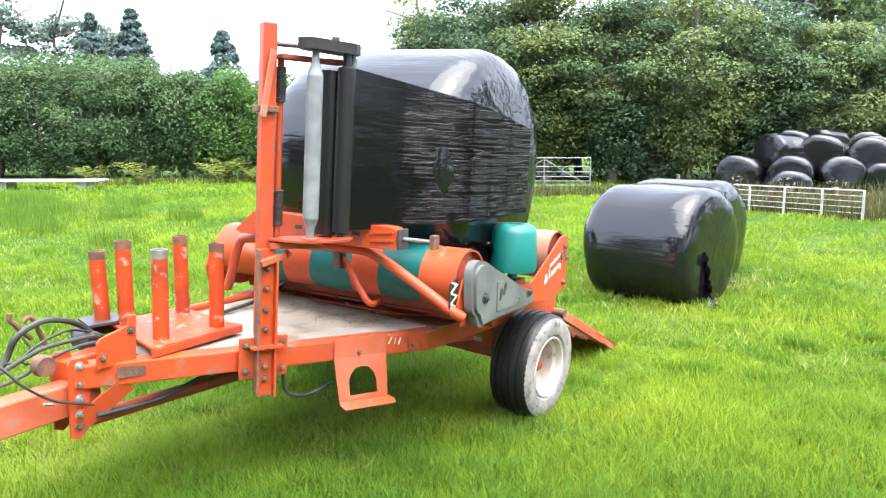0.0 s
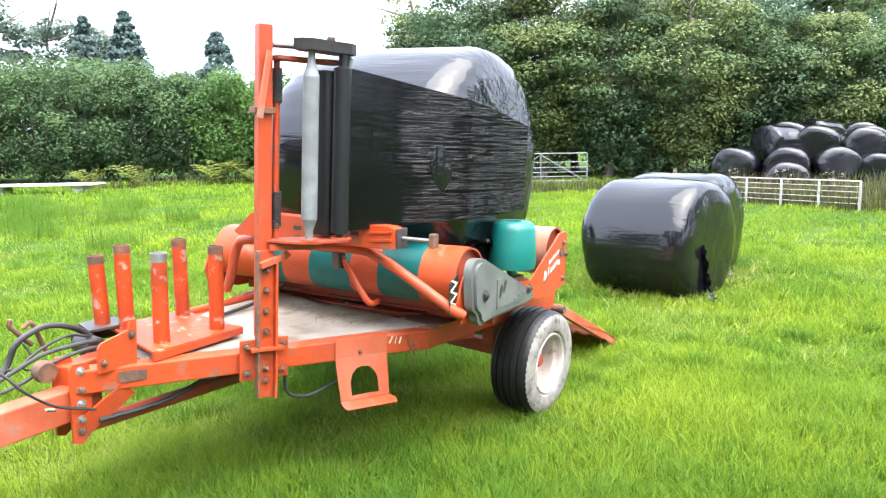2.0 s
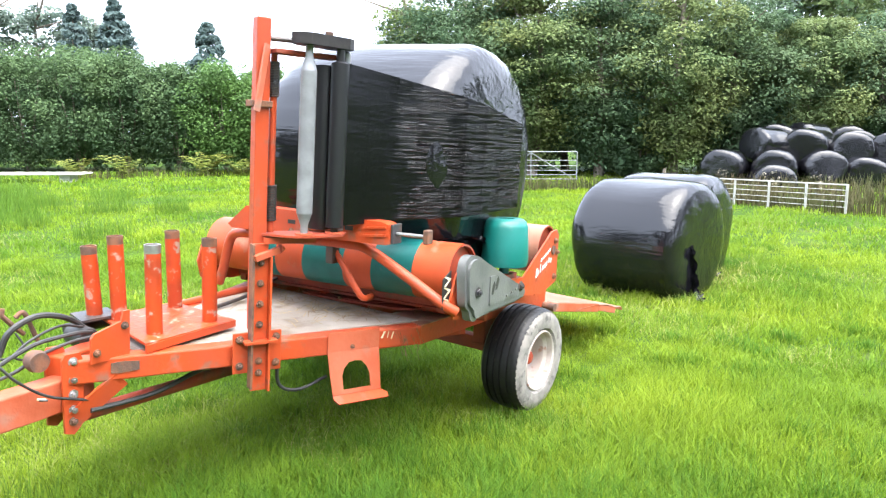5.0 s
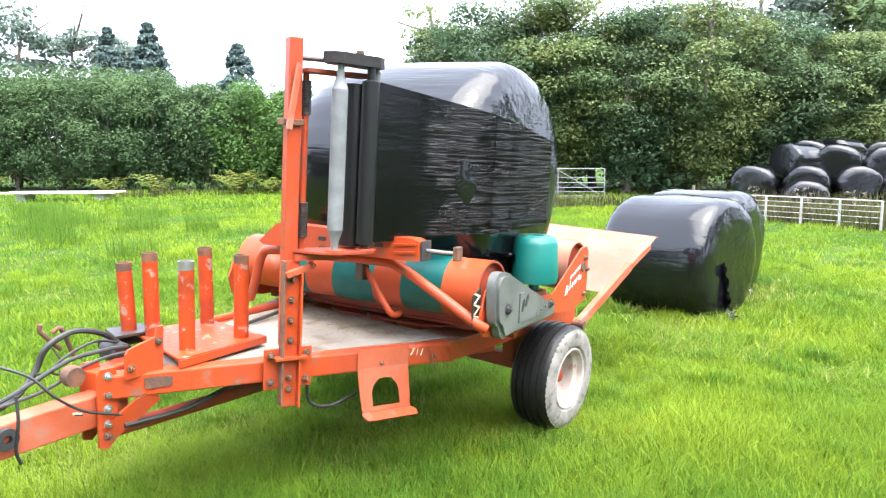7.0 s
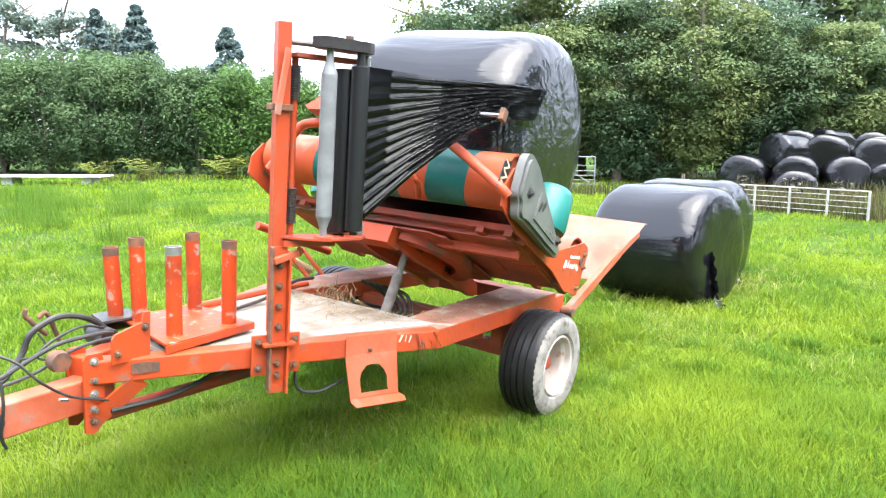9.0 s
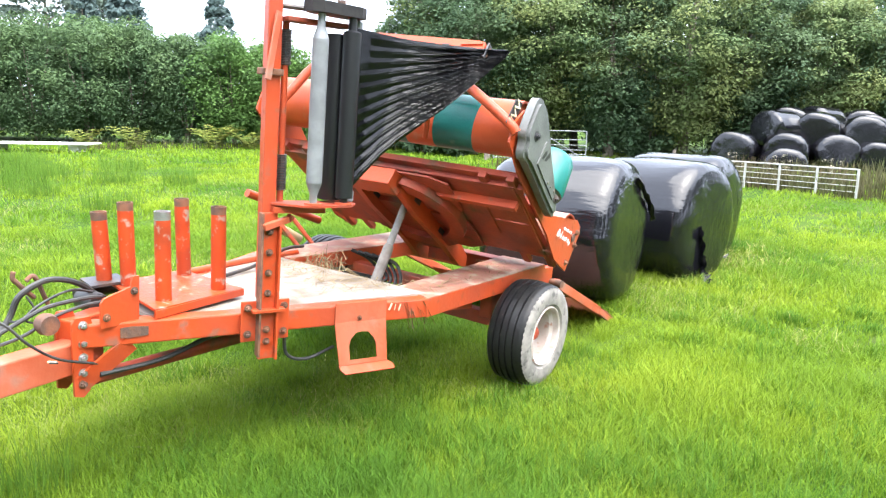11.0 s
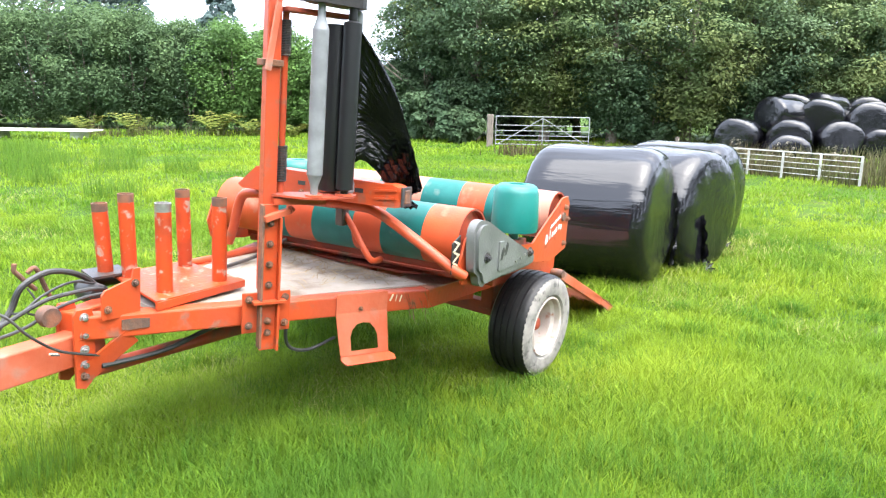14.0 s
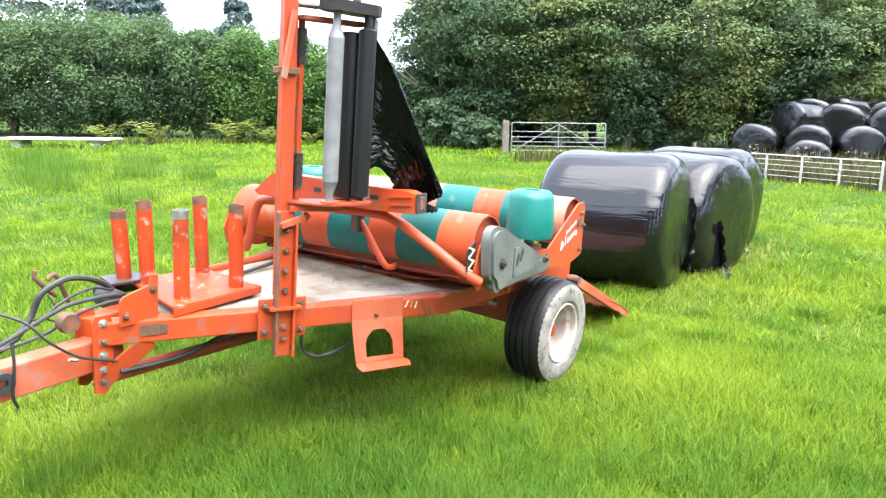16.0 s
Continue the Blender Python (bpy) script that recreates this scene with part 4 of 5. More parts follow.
        # boom slots too are black plates that stand for the dark inside
        for x in (-0.62, -0.25):
            hb = prism(B(), [(x, 0.655), (x + 0.07, 0.66), (x + 0.07, 0.695), (x, 0.69)], plane_xz(y - 0.0505), 0.004)
            hb.transform(inv)
            part("slot", hb, BLACK, bo)
    bm = box(B(), (-0.845, -0.02, 0.635), (0.13, 0.44, 0.11))
    bm.transform(inv)
    part("boom_head", bm, ORANGE, table, bevel=0.006)
    bm = prism(B(), [(-0.55, 0.655), (0.12, 0.70), (0.12, 0.745), (-0.55, 0.745)], plane_xz(0.10), 0.22)
    bm.transform(inv)
    part("boom_web", bm, RED_DARK, table)
    # underside sheet with round openings
    for s in (-1, 1):
        bm = B()
        n = 20
        hole = [(s * 0.22 + 0.11 * math.cos(2 * math.pi * k / n), 0.19 * math.sin(2 * math.pi * k / n)) for k in range(n)]
        rim = []
        for k in range(n):
            c, q = math.cos(2 * math.pi * k / n), math.sin(2 * math.pi * k / n)
            f = 1 / max(abs(c), abs(q))
            rim.append((s * 0.22 + 0.20 * c * f, 0.42 * q * f))
        prism(bm, rim, Matrix.Translation((0, 0, -0.305)), 0.012, hole)
        part("under_sheet", bm, RED_DARK, table)
    return table, rod


table, holder_rod = tipping_table()


def lift_cylinder():
    """Barrel on the chassis and rod on the boom, each pointing at the other."""
    bm = lathe(B(), [(0.03, 0), (0.034, 0.02), (0.034, 0.28), (0.028, 0.30)], seg=18)
    barrel = part("lift_cylinder", bm, DUSTY_SHADE, wrapper, "dirty hydraulic lifting cylinder", smooth=True)
    prof = [(0.02, 0)] + [(0.026 if k % 2 else 0.022, 0.02 + 0.012 * k) for k in range(34)] + [(0.02, 0.46)]
    rod = part("cylinder_rod", lathe(B(), prof, seg=16), mat("grey_bellows", (0.30, 0.29, 0.27), 0.6, color2=(0.2, 0.19, 0.18), scale=12, bump=0.2), wrapper,
               "grey ribbed rod cover", smooth=True)
    return barrel, rod


barrel, piston = lift_cylinder()


def drop_flap():
    """The rear slide that lets the bale down: a curved sheet on two arms; the origin is its hinge."""
    flap = part("drop_flap", bar(B(), (0.02, -0.72, 0), (0.02, 0.72, 0), 0.05, 0.05), ORANGE, wrapper, "faded orange curved bale slide behind the machine", bevel=0.005)
    flap.matrix_basis = pose(0.70, 0, 0.52)
    prof = [(0.50, 0.03), (0.85, 0.10), (1.10, 0.13), (1.34, 0.13), (1.48, 0.15), (1.53, 0.12)]
    bm = B()
    ring = []
    for y in (-0.76, -0.55, -0.2, 0.2, 0.55, 0.76):
        ring.append([bm.verts.new((x, y, z)) for x, z in prof])
    for r0, r1 in zip(ring, ring[1:]):
        for k in range(len(prof) - 1):
            bm.faces.new((r0[k], r0[k + 1], r1[k + 1], r1[k]))
    bmesh.ops.solidify(bm, geom=bm.faces[:], thickness=0.008)
    part("slide_sheet", bm, PINKISH, flap, "faded, almost pink painted sheet", smooth=True)
    for y in (-0.73, 0.73):
        bm = B()
        bar(bm, (0, y, 0), (0.95, y, 0.085), 0.05, 0.07)
        bar(bm, (0.95, y, 0.085), (1.36, y, 0.10), 0.05, 0.05)
        part("slide_arm", bm, FADED, flap, bevel=0.005)
        part("hinge_pin", cyl(B(), (0, y - 0.05, 0), (0, y + 0.05, 0), 0.03, seg=14), RUST, flap, smooth=True)
    for s in (-1, 1):
        part("hinge_bracket", box(B(), (0.61, s * 0.66, 0.57), (0.22, 0.05, 0.14)), ORANGE, wrapper, bevel=0.006)
    return flap


flap = drop_flap()


def chassis_clutter():
    rng = random.Random(4)
    # far-side cross tube and stand seen behind the mast
    for p0, p1, r, mt, nm in (((-0.72, 1.05, 1.03), (-0.06, 0.98, 0.79), 0.03, ORANGE, "stand_tube"), ((-0.56, 1.0, 0.82), (-0.26, 0.98, 0.66), 0.035, YELLOWISH, "pale_pipe"),
                              ((-0.35, 0.98, 0.84), (-0.30, 0.80, 0.66), 0.016, ORANGE, "stand_leg"), ((-0.55, 1.03, 0.92), (-0.45, 0.80, 0.66), 0.016, ORANGE, "stand_leg")):
        part(nm, cyl(B(), p0, p1, r, seg=14), mt, wrapper, smooth=True)
    # hoses and pump under the table
    for k in range(5):
        y = -0.1 + 0.06 * k
        pts = [(-0.75 + 0.05 * k, y, 0.60), (-0.62, y + 0.05, 0.50 + 0.03 * k), (-0.5 + 0.03 * k, y - 0.08, 0.56), (-0.42, y, 0.68), (-0.5, y + 0.1, 0.74)]
        part("table_hose", sweep(B(), curve(pts), 0.012, 7), BLACK, wrapper, smooth=True)
    part("hydraulic_motor", cyl(B(), (-0.45, 0.12, 0.50), (-0.45, 0.30, 0.50), 0.08, seg=20), DARK_METAL, wrapper, smooth=True, bevel=0.006)
    bm = B()
    sweep(bm, curve([(-0.88, -0.06, 0.715), (-0.80, -0.09, 0.66), (-0.76, -0.12, 0.63), (-0.68, -0.16, 0.62)]), 0.010, 7)
    part("twine", bm, STRAW, wrapper, smooth=True)

    def strands(name, n, place, label):
        v = []
        for _ in range(n):
            p, ln, ang, up = place()
            d = Vector((math.cos(ang), math.sin(ang), up)).normalized() * ln
            w = Vector((-math.sin(ang), math.cos(ang), 0)) * 0.0022
            q = p + d * 0.5 + Vector((0, 0, rng.uniform(0, 0.012)))
            v += [p - w, p + w, q + w, q - w, q - w, q + w, p + d + w, p + d - w]
        ob = quads(name, [tuple(x) for x in v], 4, STRAW, wrapper)
        tagged(ob, label, kind="stuff")

    def on_deck():
        x = rng.uniform(-1.55, -0.88) if rng.random() < 0.3 else rng.gauss(-1.0, 0.13)
        y = rng.uniform(-0.45, 0.42)
        return Vector((min(x, -0.93), y, 0.694)), rng.uniform(0.05, 0.14), rng.uniform(0, 6.3), rng.uniform(-0.02, 0.05)

    def on_beam():
        x = rng.uniform(-0.9, 0.4)
        return Vector((x, -rng.uniform(0.42, 0.7), 0.69)), rng.uniform(0.04, 0.12), rng.uniform(0, 6.3), rng.uniform(-0.02, 0.06)

    def hanging():
        x = rng.uniform(-1.1, -0.95)
        return Vector((x, -0.735 + (-0.943 - x) * 0.4, rng.uniform(0.62, 0.69))), rng.uniform(0.06, 0.2), rng.uniform(-0.9, 0.4), rng.uniform(-4, -1)

    def in_well():
        return Vector((rng.gauss(-0.78, 0.05), rng.gauss(0.22, 0.08), rng.uniform(0.63, 0.75))), rng.uniform(0.08, 0.2), rng.uniform(0, 6.3), rng.uniform(-2, 0.4)
    strands("straw_litter", 260, on_deck, "scattered dry straw")
    strands("straw_litter", 120, on_beam, "scattered dry straw")
    strands("straw_litter", 22, hanging, "dry stalks hanging from the beam")
    strands("straw_litter", 160, in_well, "tuft of dry straw")


chassis_clutter()

# ---- wrapped bales ----
BR, BH = 0.685, 0.665      # radius and half length of a bale


def bale_mesh(name, seed, r=BR, h=BH, sag=0.03, power=8.0, seg=72, rows=44, parent=None, lumps=1.0, floor=None):
    """A round bale lying along y, in black film: barrel shape with soft shoulders, puckered ends and long creases."""
    bm = B()
    rings = []
    for i in range(1, rows):
        u = -math.pi / 2 + math.pi * i / rows
        cy, sy = abs(math.cos(u)) ** (2 / power), math.copysign(abs(math.sin(u)) ** (2 / power), math.sin(u))
        ring = []
        for k in range(seg):
            a = 2 * math.pi * k / seg
            dx, dz = math.cos(a), math.sin(a)
            q = Vector((dx * 1.2 + seed * 7, sy * 1.1, dz * 1.2))
            end = abs(sy) ** 6
            crease = 0.014 * noise.noise(Vector((dx * 9 + seed, sy * 1.2, dz * 9))) + 0.045 * noise.noise(q) + 0.006 * abs(noise.noise(Vector((dx * 5 + 3 * sy + seed, sy * 6, dz * 5))))
            crease += end * 0.018 * noise.noise(Vector((a * 5.0, seed, 2.0 * cy)))
            rr = r * cy * (1 + crease * lumps)
            z = rr * dz
            z = z * (1 - sag) if z > 0 else max(z, -r * 0.965 if floor is None else floor)
            ring.append(bm.verts.new((rr * dx * (1 + sag * 0.6), sy * h * (1 + 0.02 * noise.noise(Vector((dx * 2, dz * 2, seed)))), z)))
        rings.append(ring)
    for p, q in zip(rings, rings[1:]):
        for k in range(seg):
            bm.faces.new((p[k], p[(k + 1) % seg], q[(k + 1) % seg], q[k]))
    bm.faces.new(rings[0])
    bm.faces.new(rings[-1])
    return part(name, bm, BALE_FILM, parent, smooth=True)


def film_tail(parent, pts, w, seed):
    """A torn end of film: a crumpled, twisted strip along pts."""
    bm = B()
    rng = random.Random(seed)
    pts = curve(pts, 7)
    rows = []
    for i, p in enumerate(pts):
        d = (pts[min(i + 1, len(pts) - 1)] - pts[max(i - 1, 0)]).normalized()
        x = d.cross(Vector((0.3, 1, 0.2))).normalized()
        y = d.cross(x)
        a = 0.5 * i + rng.uniform(-0.4, 0.4)
        ww = w * rng.uniform(0.6, 1.2)
        rows.append([bm.verts.new(p + ww * (k / 2 - 1) * (math.cos(a) * x + math.sin(a) * y) + x * rng.uniform(-0.3, 0.3) * w + y * 0.45 * w * (-1) ** k)
                     for k in range(5)])
    for r0, r1 in zip(rows, rows[1:]):
        for k in range(4):
            bm.faces.new((r0[k], r0[k + 1], r1[k + 1], r1[k]))
    bmesh.ops.solidify(bm, geom=bm.faces[:], thickness=0.003)
    return part("film_tail", bm, RAG_FILM, parent, "crumpled torn end of black film", smooth=True)


GROUND_BALES = ((4.43, -0.22, 0.0, -8.0, 1), (5.92, 0.0, 0.0, -4.0, 2))
for bx, by, bz, turn, sd in GROUND_BALES:
    bl = bale_mesh("wrapped_bale", sd, r=0.755, sag=0.075, floor=-0.61)
    bl.matrix_basis = pose(bx, by, 0.60, 0, 0, turn)
    tagged(bl, "round bale wrapped in shiny black film lying on grass", "bale", "bales behind the wrapper")
    film_tail(bl, [(-0.30, -0.645, -0.02), (-0.27, -0.67, -0.2), (-0.22, -0.68, -0.42), (-0.2, -0.70, -0.56)], 0.05, sd)
    film_tail(bl, [(-0.20, -0.70, -0.55), (-0.28, -0.80, -0.585), (-0.42, -0.86, -0.59)], 0.05, sd + 5)

moving_bale = bale_mesh("wrapped_bale", 5, sag=0.0)
tagged(moving_bale, "freshly wrapped round bale in shiny black film", "bale", "bales behind the wrapper")

film_tail(moving_bale, [(0.17, -0.66, -0.46), (-0.1, -0.685, -0.45), (-0.35, -0.68, -0.44), (-0.60, -0.66, -0.42)], 0.030, 9)

# stack of stored bales
STACK = ((28.6, 11.15, 0.76, 35), (28.2, 12.95, 0.78, 30), (28.2, 14.7, 0.70, 8), (28.2, 16.35, 0.50, 20), (28.4, 18.1, 0.6, 40),
         (29.2, 12.95, 1.58, 70), (28.9, 14.35, 1.57, 28), (28.9, 16.1, 1.42, 15), (28.9, 17.8, 1.4, 35), (30.6, 13.9, 1.56, 20), (30.6, 15.5, 1.56, 60), (30.6, 17.2, 1.54, 10),
         (31.4, 14.4, 1.80, 30), (31.4, 15.75, 1.82, 75), (31.4, 17.4, 1.74, 20), (30.2, 12.4, 0.68, 10), (30.2, 14.0, 0.68, 50), (30.2, 15.6, 0.68, 5), (30.2, 17.3, 0.68, 30),
         (27.0, 12.3, 0.22, 15))
stored = [bale_mesh("stored_bale", 11 + k, 0.76, 0.70, 0.12, 6.5, 56, 36, lumps=1.9) for k in range(3)]
for k, (a, s, z, turn) in enumerate(STACK):
    m = Matrix.Translation(plan(a, s, z)) @ Matrix.Rotation(radians(-55 - turn), 4, "Z") @ Matrix.Rotation(radians(5 * math.sin(k * 2.3)), 4, "X")
    if k < 3:
        ob = stored[k]
        ob.matrix_basis = m
    else:
        ob = copy_thing(stored[k % 3], m)
    tagged(ob, "sagging round bale in shiny black film in a stack", "bale", "stacked bales")

# ---- the film between roll and bale, in rigid pieces ----
FN, FM = 24, 8
FILM_STATES = {
    "wrapping": ([(-1.50, -0.59, 2.055), (-1.12, -0.735, 1.995), (-0.76, -0.885, 1.93), (-0.30, -0.915, 1.83)],
                 [(-1.51, -0.60, 1.275), (-1.14, -0.74, 1.295), (-0.76, -0.89, 1.31), (-0.30, -0.915, 1.34)]),
    "lifting": ([(-1.50, -0.59, 2.055), (-1.12, -0.75, 2.04), (-0.72, -0.87, 2.01), (-0.20, -0.89, 1.95)],
                [(-1.51, -0.60, 1.29), (-1.22, -0.84, 1.385), (-0.85, -0.895, 1.52), (-0.36, -0.89, 1.645)]),
    "gathered": ([(-1.50, -0.59, 2.055), (-1.10, -0.72, 2.04), (-0.68, -0.865, 2.05), (-0.14, -0.85, 2.065)],
                 [(-1.51, -0.60, 1.30), (-1.22, -0.76, 1.60), (-0.86, -0.885, 1.83), (-0.30, -0.87, 1.88)]),
    "held": ([(-1.50, -0.59, 2.07), (-1.19, -0.64, 2.055), (-0.89, -0.76, 2.055), (-0.575, -0.845, 2.07)],
             [(-1.51, -0.60, 1.30), (-1.27, -0.65, 1.52), (-0.93, -0.77, 1.765), (-0.585, -0.845, 2.02)]),
    "slack": ([(-1.50, -0.59, 2.055), (-1.28, -0.68, 1.914), (-1.08, -0.80, 1.885), (-0.84, -0.845, 1.82)],
              [(-1.51, -0.60, 1.29), (-1.26, -0.66, 1.433), (-1.06, -0.80, 1.555), (-0.85, -0.845, 1.74)]),
    "falling": ([(-1.50, -0.59, 2.06), (-1.37, -0.60, 1.93), (-1.24, -0.67, 1.75), (-1.09, -0.69, 1.56)],
                [(-1.51, -0.60, 1.33), (-1.44, -0.63, 1.44), (-1.32, -0.69, 1.32), (-1.14, -0.70, 1.34)]),
    "hanging": ([(-1.50, -0.59, 2.05), (-1.36, -0.60, 1.885), (-1.235, -0.685, 1.65), (-1.15, -0.745, 1.35)],
                [(-1.51, -0.60, 1.37), (-1.45, -0.625, 1.425), (-1.32, -0.695, 1.30), (-1.19, -0.74, 1.215)]),
    "swaying": ([(-1.50, -0.59, 2.05), (-1.355, -0.605, 1.89), (-1.22, -0.70, 1.655), (-1.165, -0.72, 1.345)],
                [(-1.51, -0.60, 1.37), (-1.45, -0.625, 1.425), (-1.315, -0.71, 1.305), (-1.205, -0.72, 1.21)])}
FILM_TIMES = ((0, "wrapping"), (3.5, "wrapping"), (7.1, "wrapping"), (7.25, "wrapping"), (8.0, "lifting"), (9.0, "gathered"), (9.3, "gathered"), (10.6, "held"), (11.3, "held"),
              (11.9, "held"), (12.5, "slack"), (13.0, "falling"), (13.5, "hanging"), (14.2, "swaying"), (15.0, "hanging"), (15.6, "swaying"), (16.0, "hanging"))


def film_grid(state):
    """Corners of the pieces, row by row from the film's upper edge to its lower one."""
    top, low = FILM_STATES[state]
    n = FM
    tc, lc = curve(top, 8), curve(low, 8)

    def at(c, s):
        f = s * (len(c) - 1)
        i = min(int(f), len(c) - 2)
        return c[i].lerp(c[i + 1], f - i)
    loose = state in ("slack", "falling", "hanging", "swaying")
    grid = []
    for i in range(FN + 1):
        v = i / FN
        row = []
        for j in range(n + 1):
            s = j / n
            p = at(tc, s).lerp(at(lc, s), v)
            if loose:
                p += Vector((0.2, -1, 0)) * (0.035 * s * math.sin(5.5 * v + 7 * s)) + Vector((0, 0, 1)) * 0.01 * math.sin(9 * v + 4 * s)
            row.append(p)
        grid.append(row)
    return grid


def stretch_film():
    thing = empty("stretch_film", WRAPPER_M, "stretched black plastic film between its roll and the bale", "plastic film")
    sheet = plastic("black_stretched_film", 0.15, (2.5, 2.5, 12), 0.08, thing, 1.0, -1.28)
    grids = {s: film_grid(s) for s in FILM_STATES}
    pieces = []
    for i in range(FN):
        for j in range(FM):
            wide = max((g[i][j + 1] - g[i][j]).length for g in grids.values()) * 1.06
            tall = max(max((g[i + 1][j] - g[i][j]).length, (g[i + 1][j + 1] - g[i][j + 1]).length) for g in grids.values()) * 1.10
            bm = B()
            nu, nv = 4, 4
            rng = random.Random(i * 31 + j)
            lift = 0.0008 * (i % 2 + 2 * (j % 2))
            vs = [[bm.verts.new(((u / nu - 0.5) * wide, (0.5 - v / nv) * tall, lift + rng.uniform(-0.0003, 0.0003)))
                   for v in range(nv + 1)] for u in range(nu + 1)]
            for u in range(nu):
                for v in range(nv):
                    bm.faces.new((vs[u][v], vs[u + 1][v], vs[u + 1][v + 1], vs[u][v + 1]))
            bmesh.ops.solidify(bm, geom=bm.faces[:], thickness=0.0006)
            ob = part("film_piece", bm, sheet, thing, smooth=True)
            pieces.append((ob, i, j, tall))
    return grids, pieces


film_grids, film_pieces = stretch_film()


def film_pose(g, i, j, tall):
    c = (g[i][j] + g[i][j + 1] + g[i + 1][j] + g[i + 1][j + 1]) / 4
    x = (g[i][j + 1] + g[i + 1][j + 1] - g[i][j] - g[i + 1][j]).normalized()
    y = (g[i][j] + g[i][j + 1] - g[i + 1][j] - g[i + 1][j + 1]) / 2
    h = (y - x * y.dot(x)).length
    y = (y - x * y.dot(x)).normalized()
    z = x.cross(y)
    fold = max(0.0, math.acos(min(1.0, max(0.12, h * 1.10 / tall))) - 0.45) * (1 if i % 2 else -1) + 0.008 * math.sin(i * 12.9 + j * 7.3)
    m = Matrix((x, y, z)).transposed().to_4x4() @ Matrix.Rotation(fold, 4, "X")
    m.translation = c
    return m

# ---- boundary: gate, rails, posts, sheet ----


def field_gate():
    g = empty("field_gate", Matrix.Translation(plan(31.0, 2.02)) @ Matrix.Rotation(radians(-54.2), 4, "Z"), "galvanised tubular field gate, closed, before dark trees", "gate")
    w, h = 3.88, 1.28
    for z in (0.14, 0.32, 0.50, 0.70, 0.92, h):
        part("rail", cyl(B(), (0, 0, z), (w, 0, z), 0.022 if z in (0.14, h) else 0.016, seg=8), GALV, g, smooth=True)
    for x in (0, w, w * 0.5):
        part("stile", cyl(B(), (x, 0, 0.1), (x, 0, h), 0.024, seg=8), GALV, g, smooth=True)
    for x in (0.1, w - 0.1):
        part("brace", cyl(B(), (x, 0.01, 0.14), (w * 0.5, 0.01, h - 0.05), 0.018, seg=8), GALV, g, smooth=True)
    for s, hh, ww in ((-0.25, 1.35, 0.26),):
        bm = B()
        box(bm, (0, 0, hh / 2), (ww, ww, hh))
        ob = part("gate_post", bm, WOOD, bevel=0.03)
        ob.matrix_basis = Matrix.Translation(plan(31.0, 2.05 + s * 1.1)) @ Matrix.Rotation(radians(-54.2), 4, "Z")
        tagged(ob, "weathered square timber gate post", "post", "gate posts")


def white_rails():
    p0, p1 = plan(21.0, 7.62), plan(17.6, 9.85)
    d = p1 - p0
    a = math.atan2(d.y, d.x)
    f = empty("white_hurdle", Matrix.Translation(p0) @ Matrix.Rotation(a, 4, "Z"), "white painted metal rail hurdle with flaking rust among weeds", "fence")
    w, h = d.length, 0.70
    for z in (0.16, 0.30, 0.44, 0.57, h):
        part("rail", cyl(B(), (0, 0, z), (w, 0, z), 0.017 if z == h else 0.009, seg=8), FENCE_W, f, smooth=True)
    for k in range(5):
        part("upright", box(B(), (w * k / 4, 0, h / 2), (0.05, 0.035, h + 0.02)), FENCE_W, f)
    for k, (a2, s2) in enumerate(((16.9, 10.6), (19.5, 12.1), (24, 7.4))):
        ob = part("fence_post", cyl(B(), (0, 0, 0), (0.02, 0, 0.85), 0.06, 0.055, 10), WOOD, smooth=True)
        ob.matrix_basis = Matrix.Translation(plan(a2, s2))
        tagged(ob, "round weathered fence post", "post", "fence posts")


def pale_sheet():
    bm = B()
    box(bm, (0, 0, 0.34), (4.6, 1.6, 0.06))
    ob = part("pale_board", bm, CONCRETE, bevel=0.01)
    ob.matrix_basis = Matrix.Translation(plan(31.0, -17.0)) @ Matrix.Rotation(radians(-50), 4, "Z")
    tagged(ob, "long pale board lying on blocks in the grass", "board")
    for k in (-1.6, 1.6):
        part("block", box(B(), (k, 0, 0.15), (0.4, 0.9, 0.32)), CONCRETE, ob)


field_gate()
white_rails()
pale_sheet()

# ---- trees and hedges ----
RNG = np.random.default_rng(7)


def leaf_cloud(centres, radii, per, size, squash=0.8, droop=0.0):
    """Leaf quads on the outer parts of many small clumps. Arrays in, corners out."""
    c = np.repeat(centres, per, axis=0)
    r = np.repeat(radii, per)
    n = len(c)
    d = RNG.normal(size=(n, 3))
    d[:, 2] = d[:, 2] * 0.9 + 0.25
    d /= np.linalg.norm(d, axis=1)[:, None]
    f = RNG.uniform(0.45, 1.05, n) ** 0.6
    p = c + d * (r * f)[:, None] * np.array([1, 1, squash])
    nrm = d * 0.6 + RNG.normal(size=(n, 3)) * 0.42 + np.array([0, 0, 0.75])
    nrm /= np.linalg.norm(nrm, axis=1)[:, None]
    t = np.cross(nrm, RNG.normal(size=(n, 3)))
    t[:, 2] -= droop
    t /= np.linalg.norm(t, axis=1)[:, None]
    b = np.cross(nrm, t)
    s = size * RNG.uniform(0.6, 1.4, n)[:, None]
    return np.stack([p - t * s, p + b * s * 0.55 + nrm * s * 0.1, p + t * s, p - b * s * 0.55 + nrm * s * 0.1], axis=1)


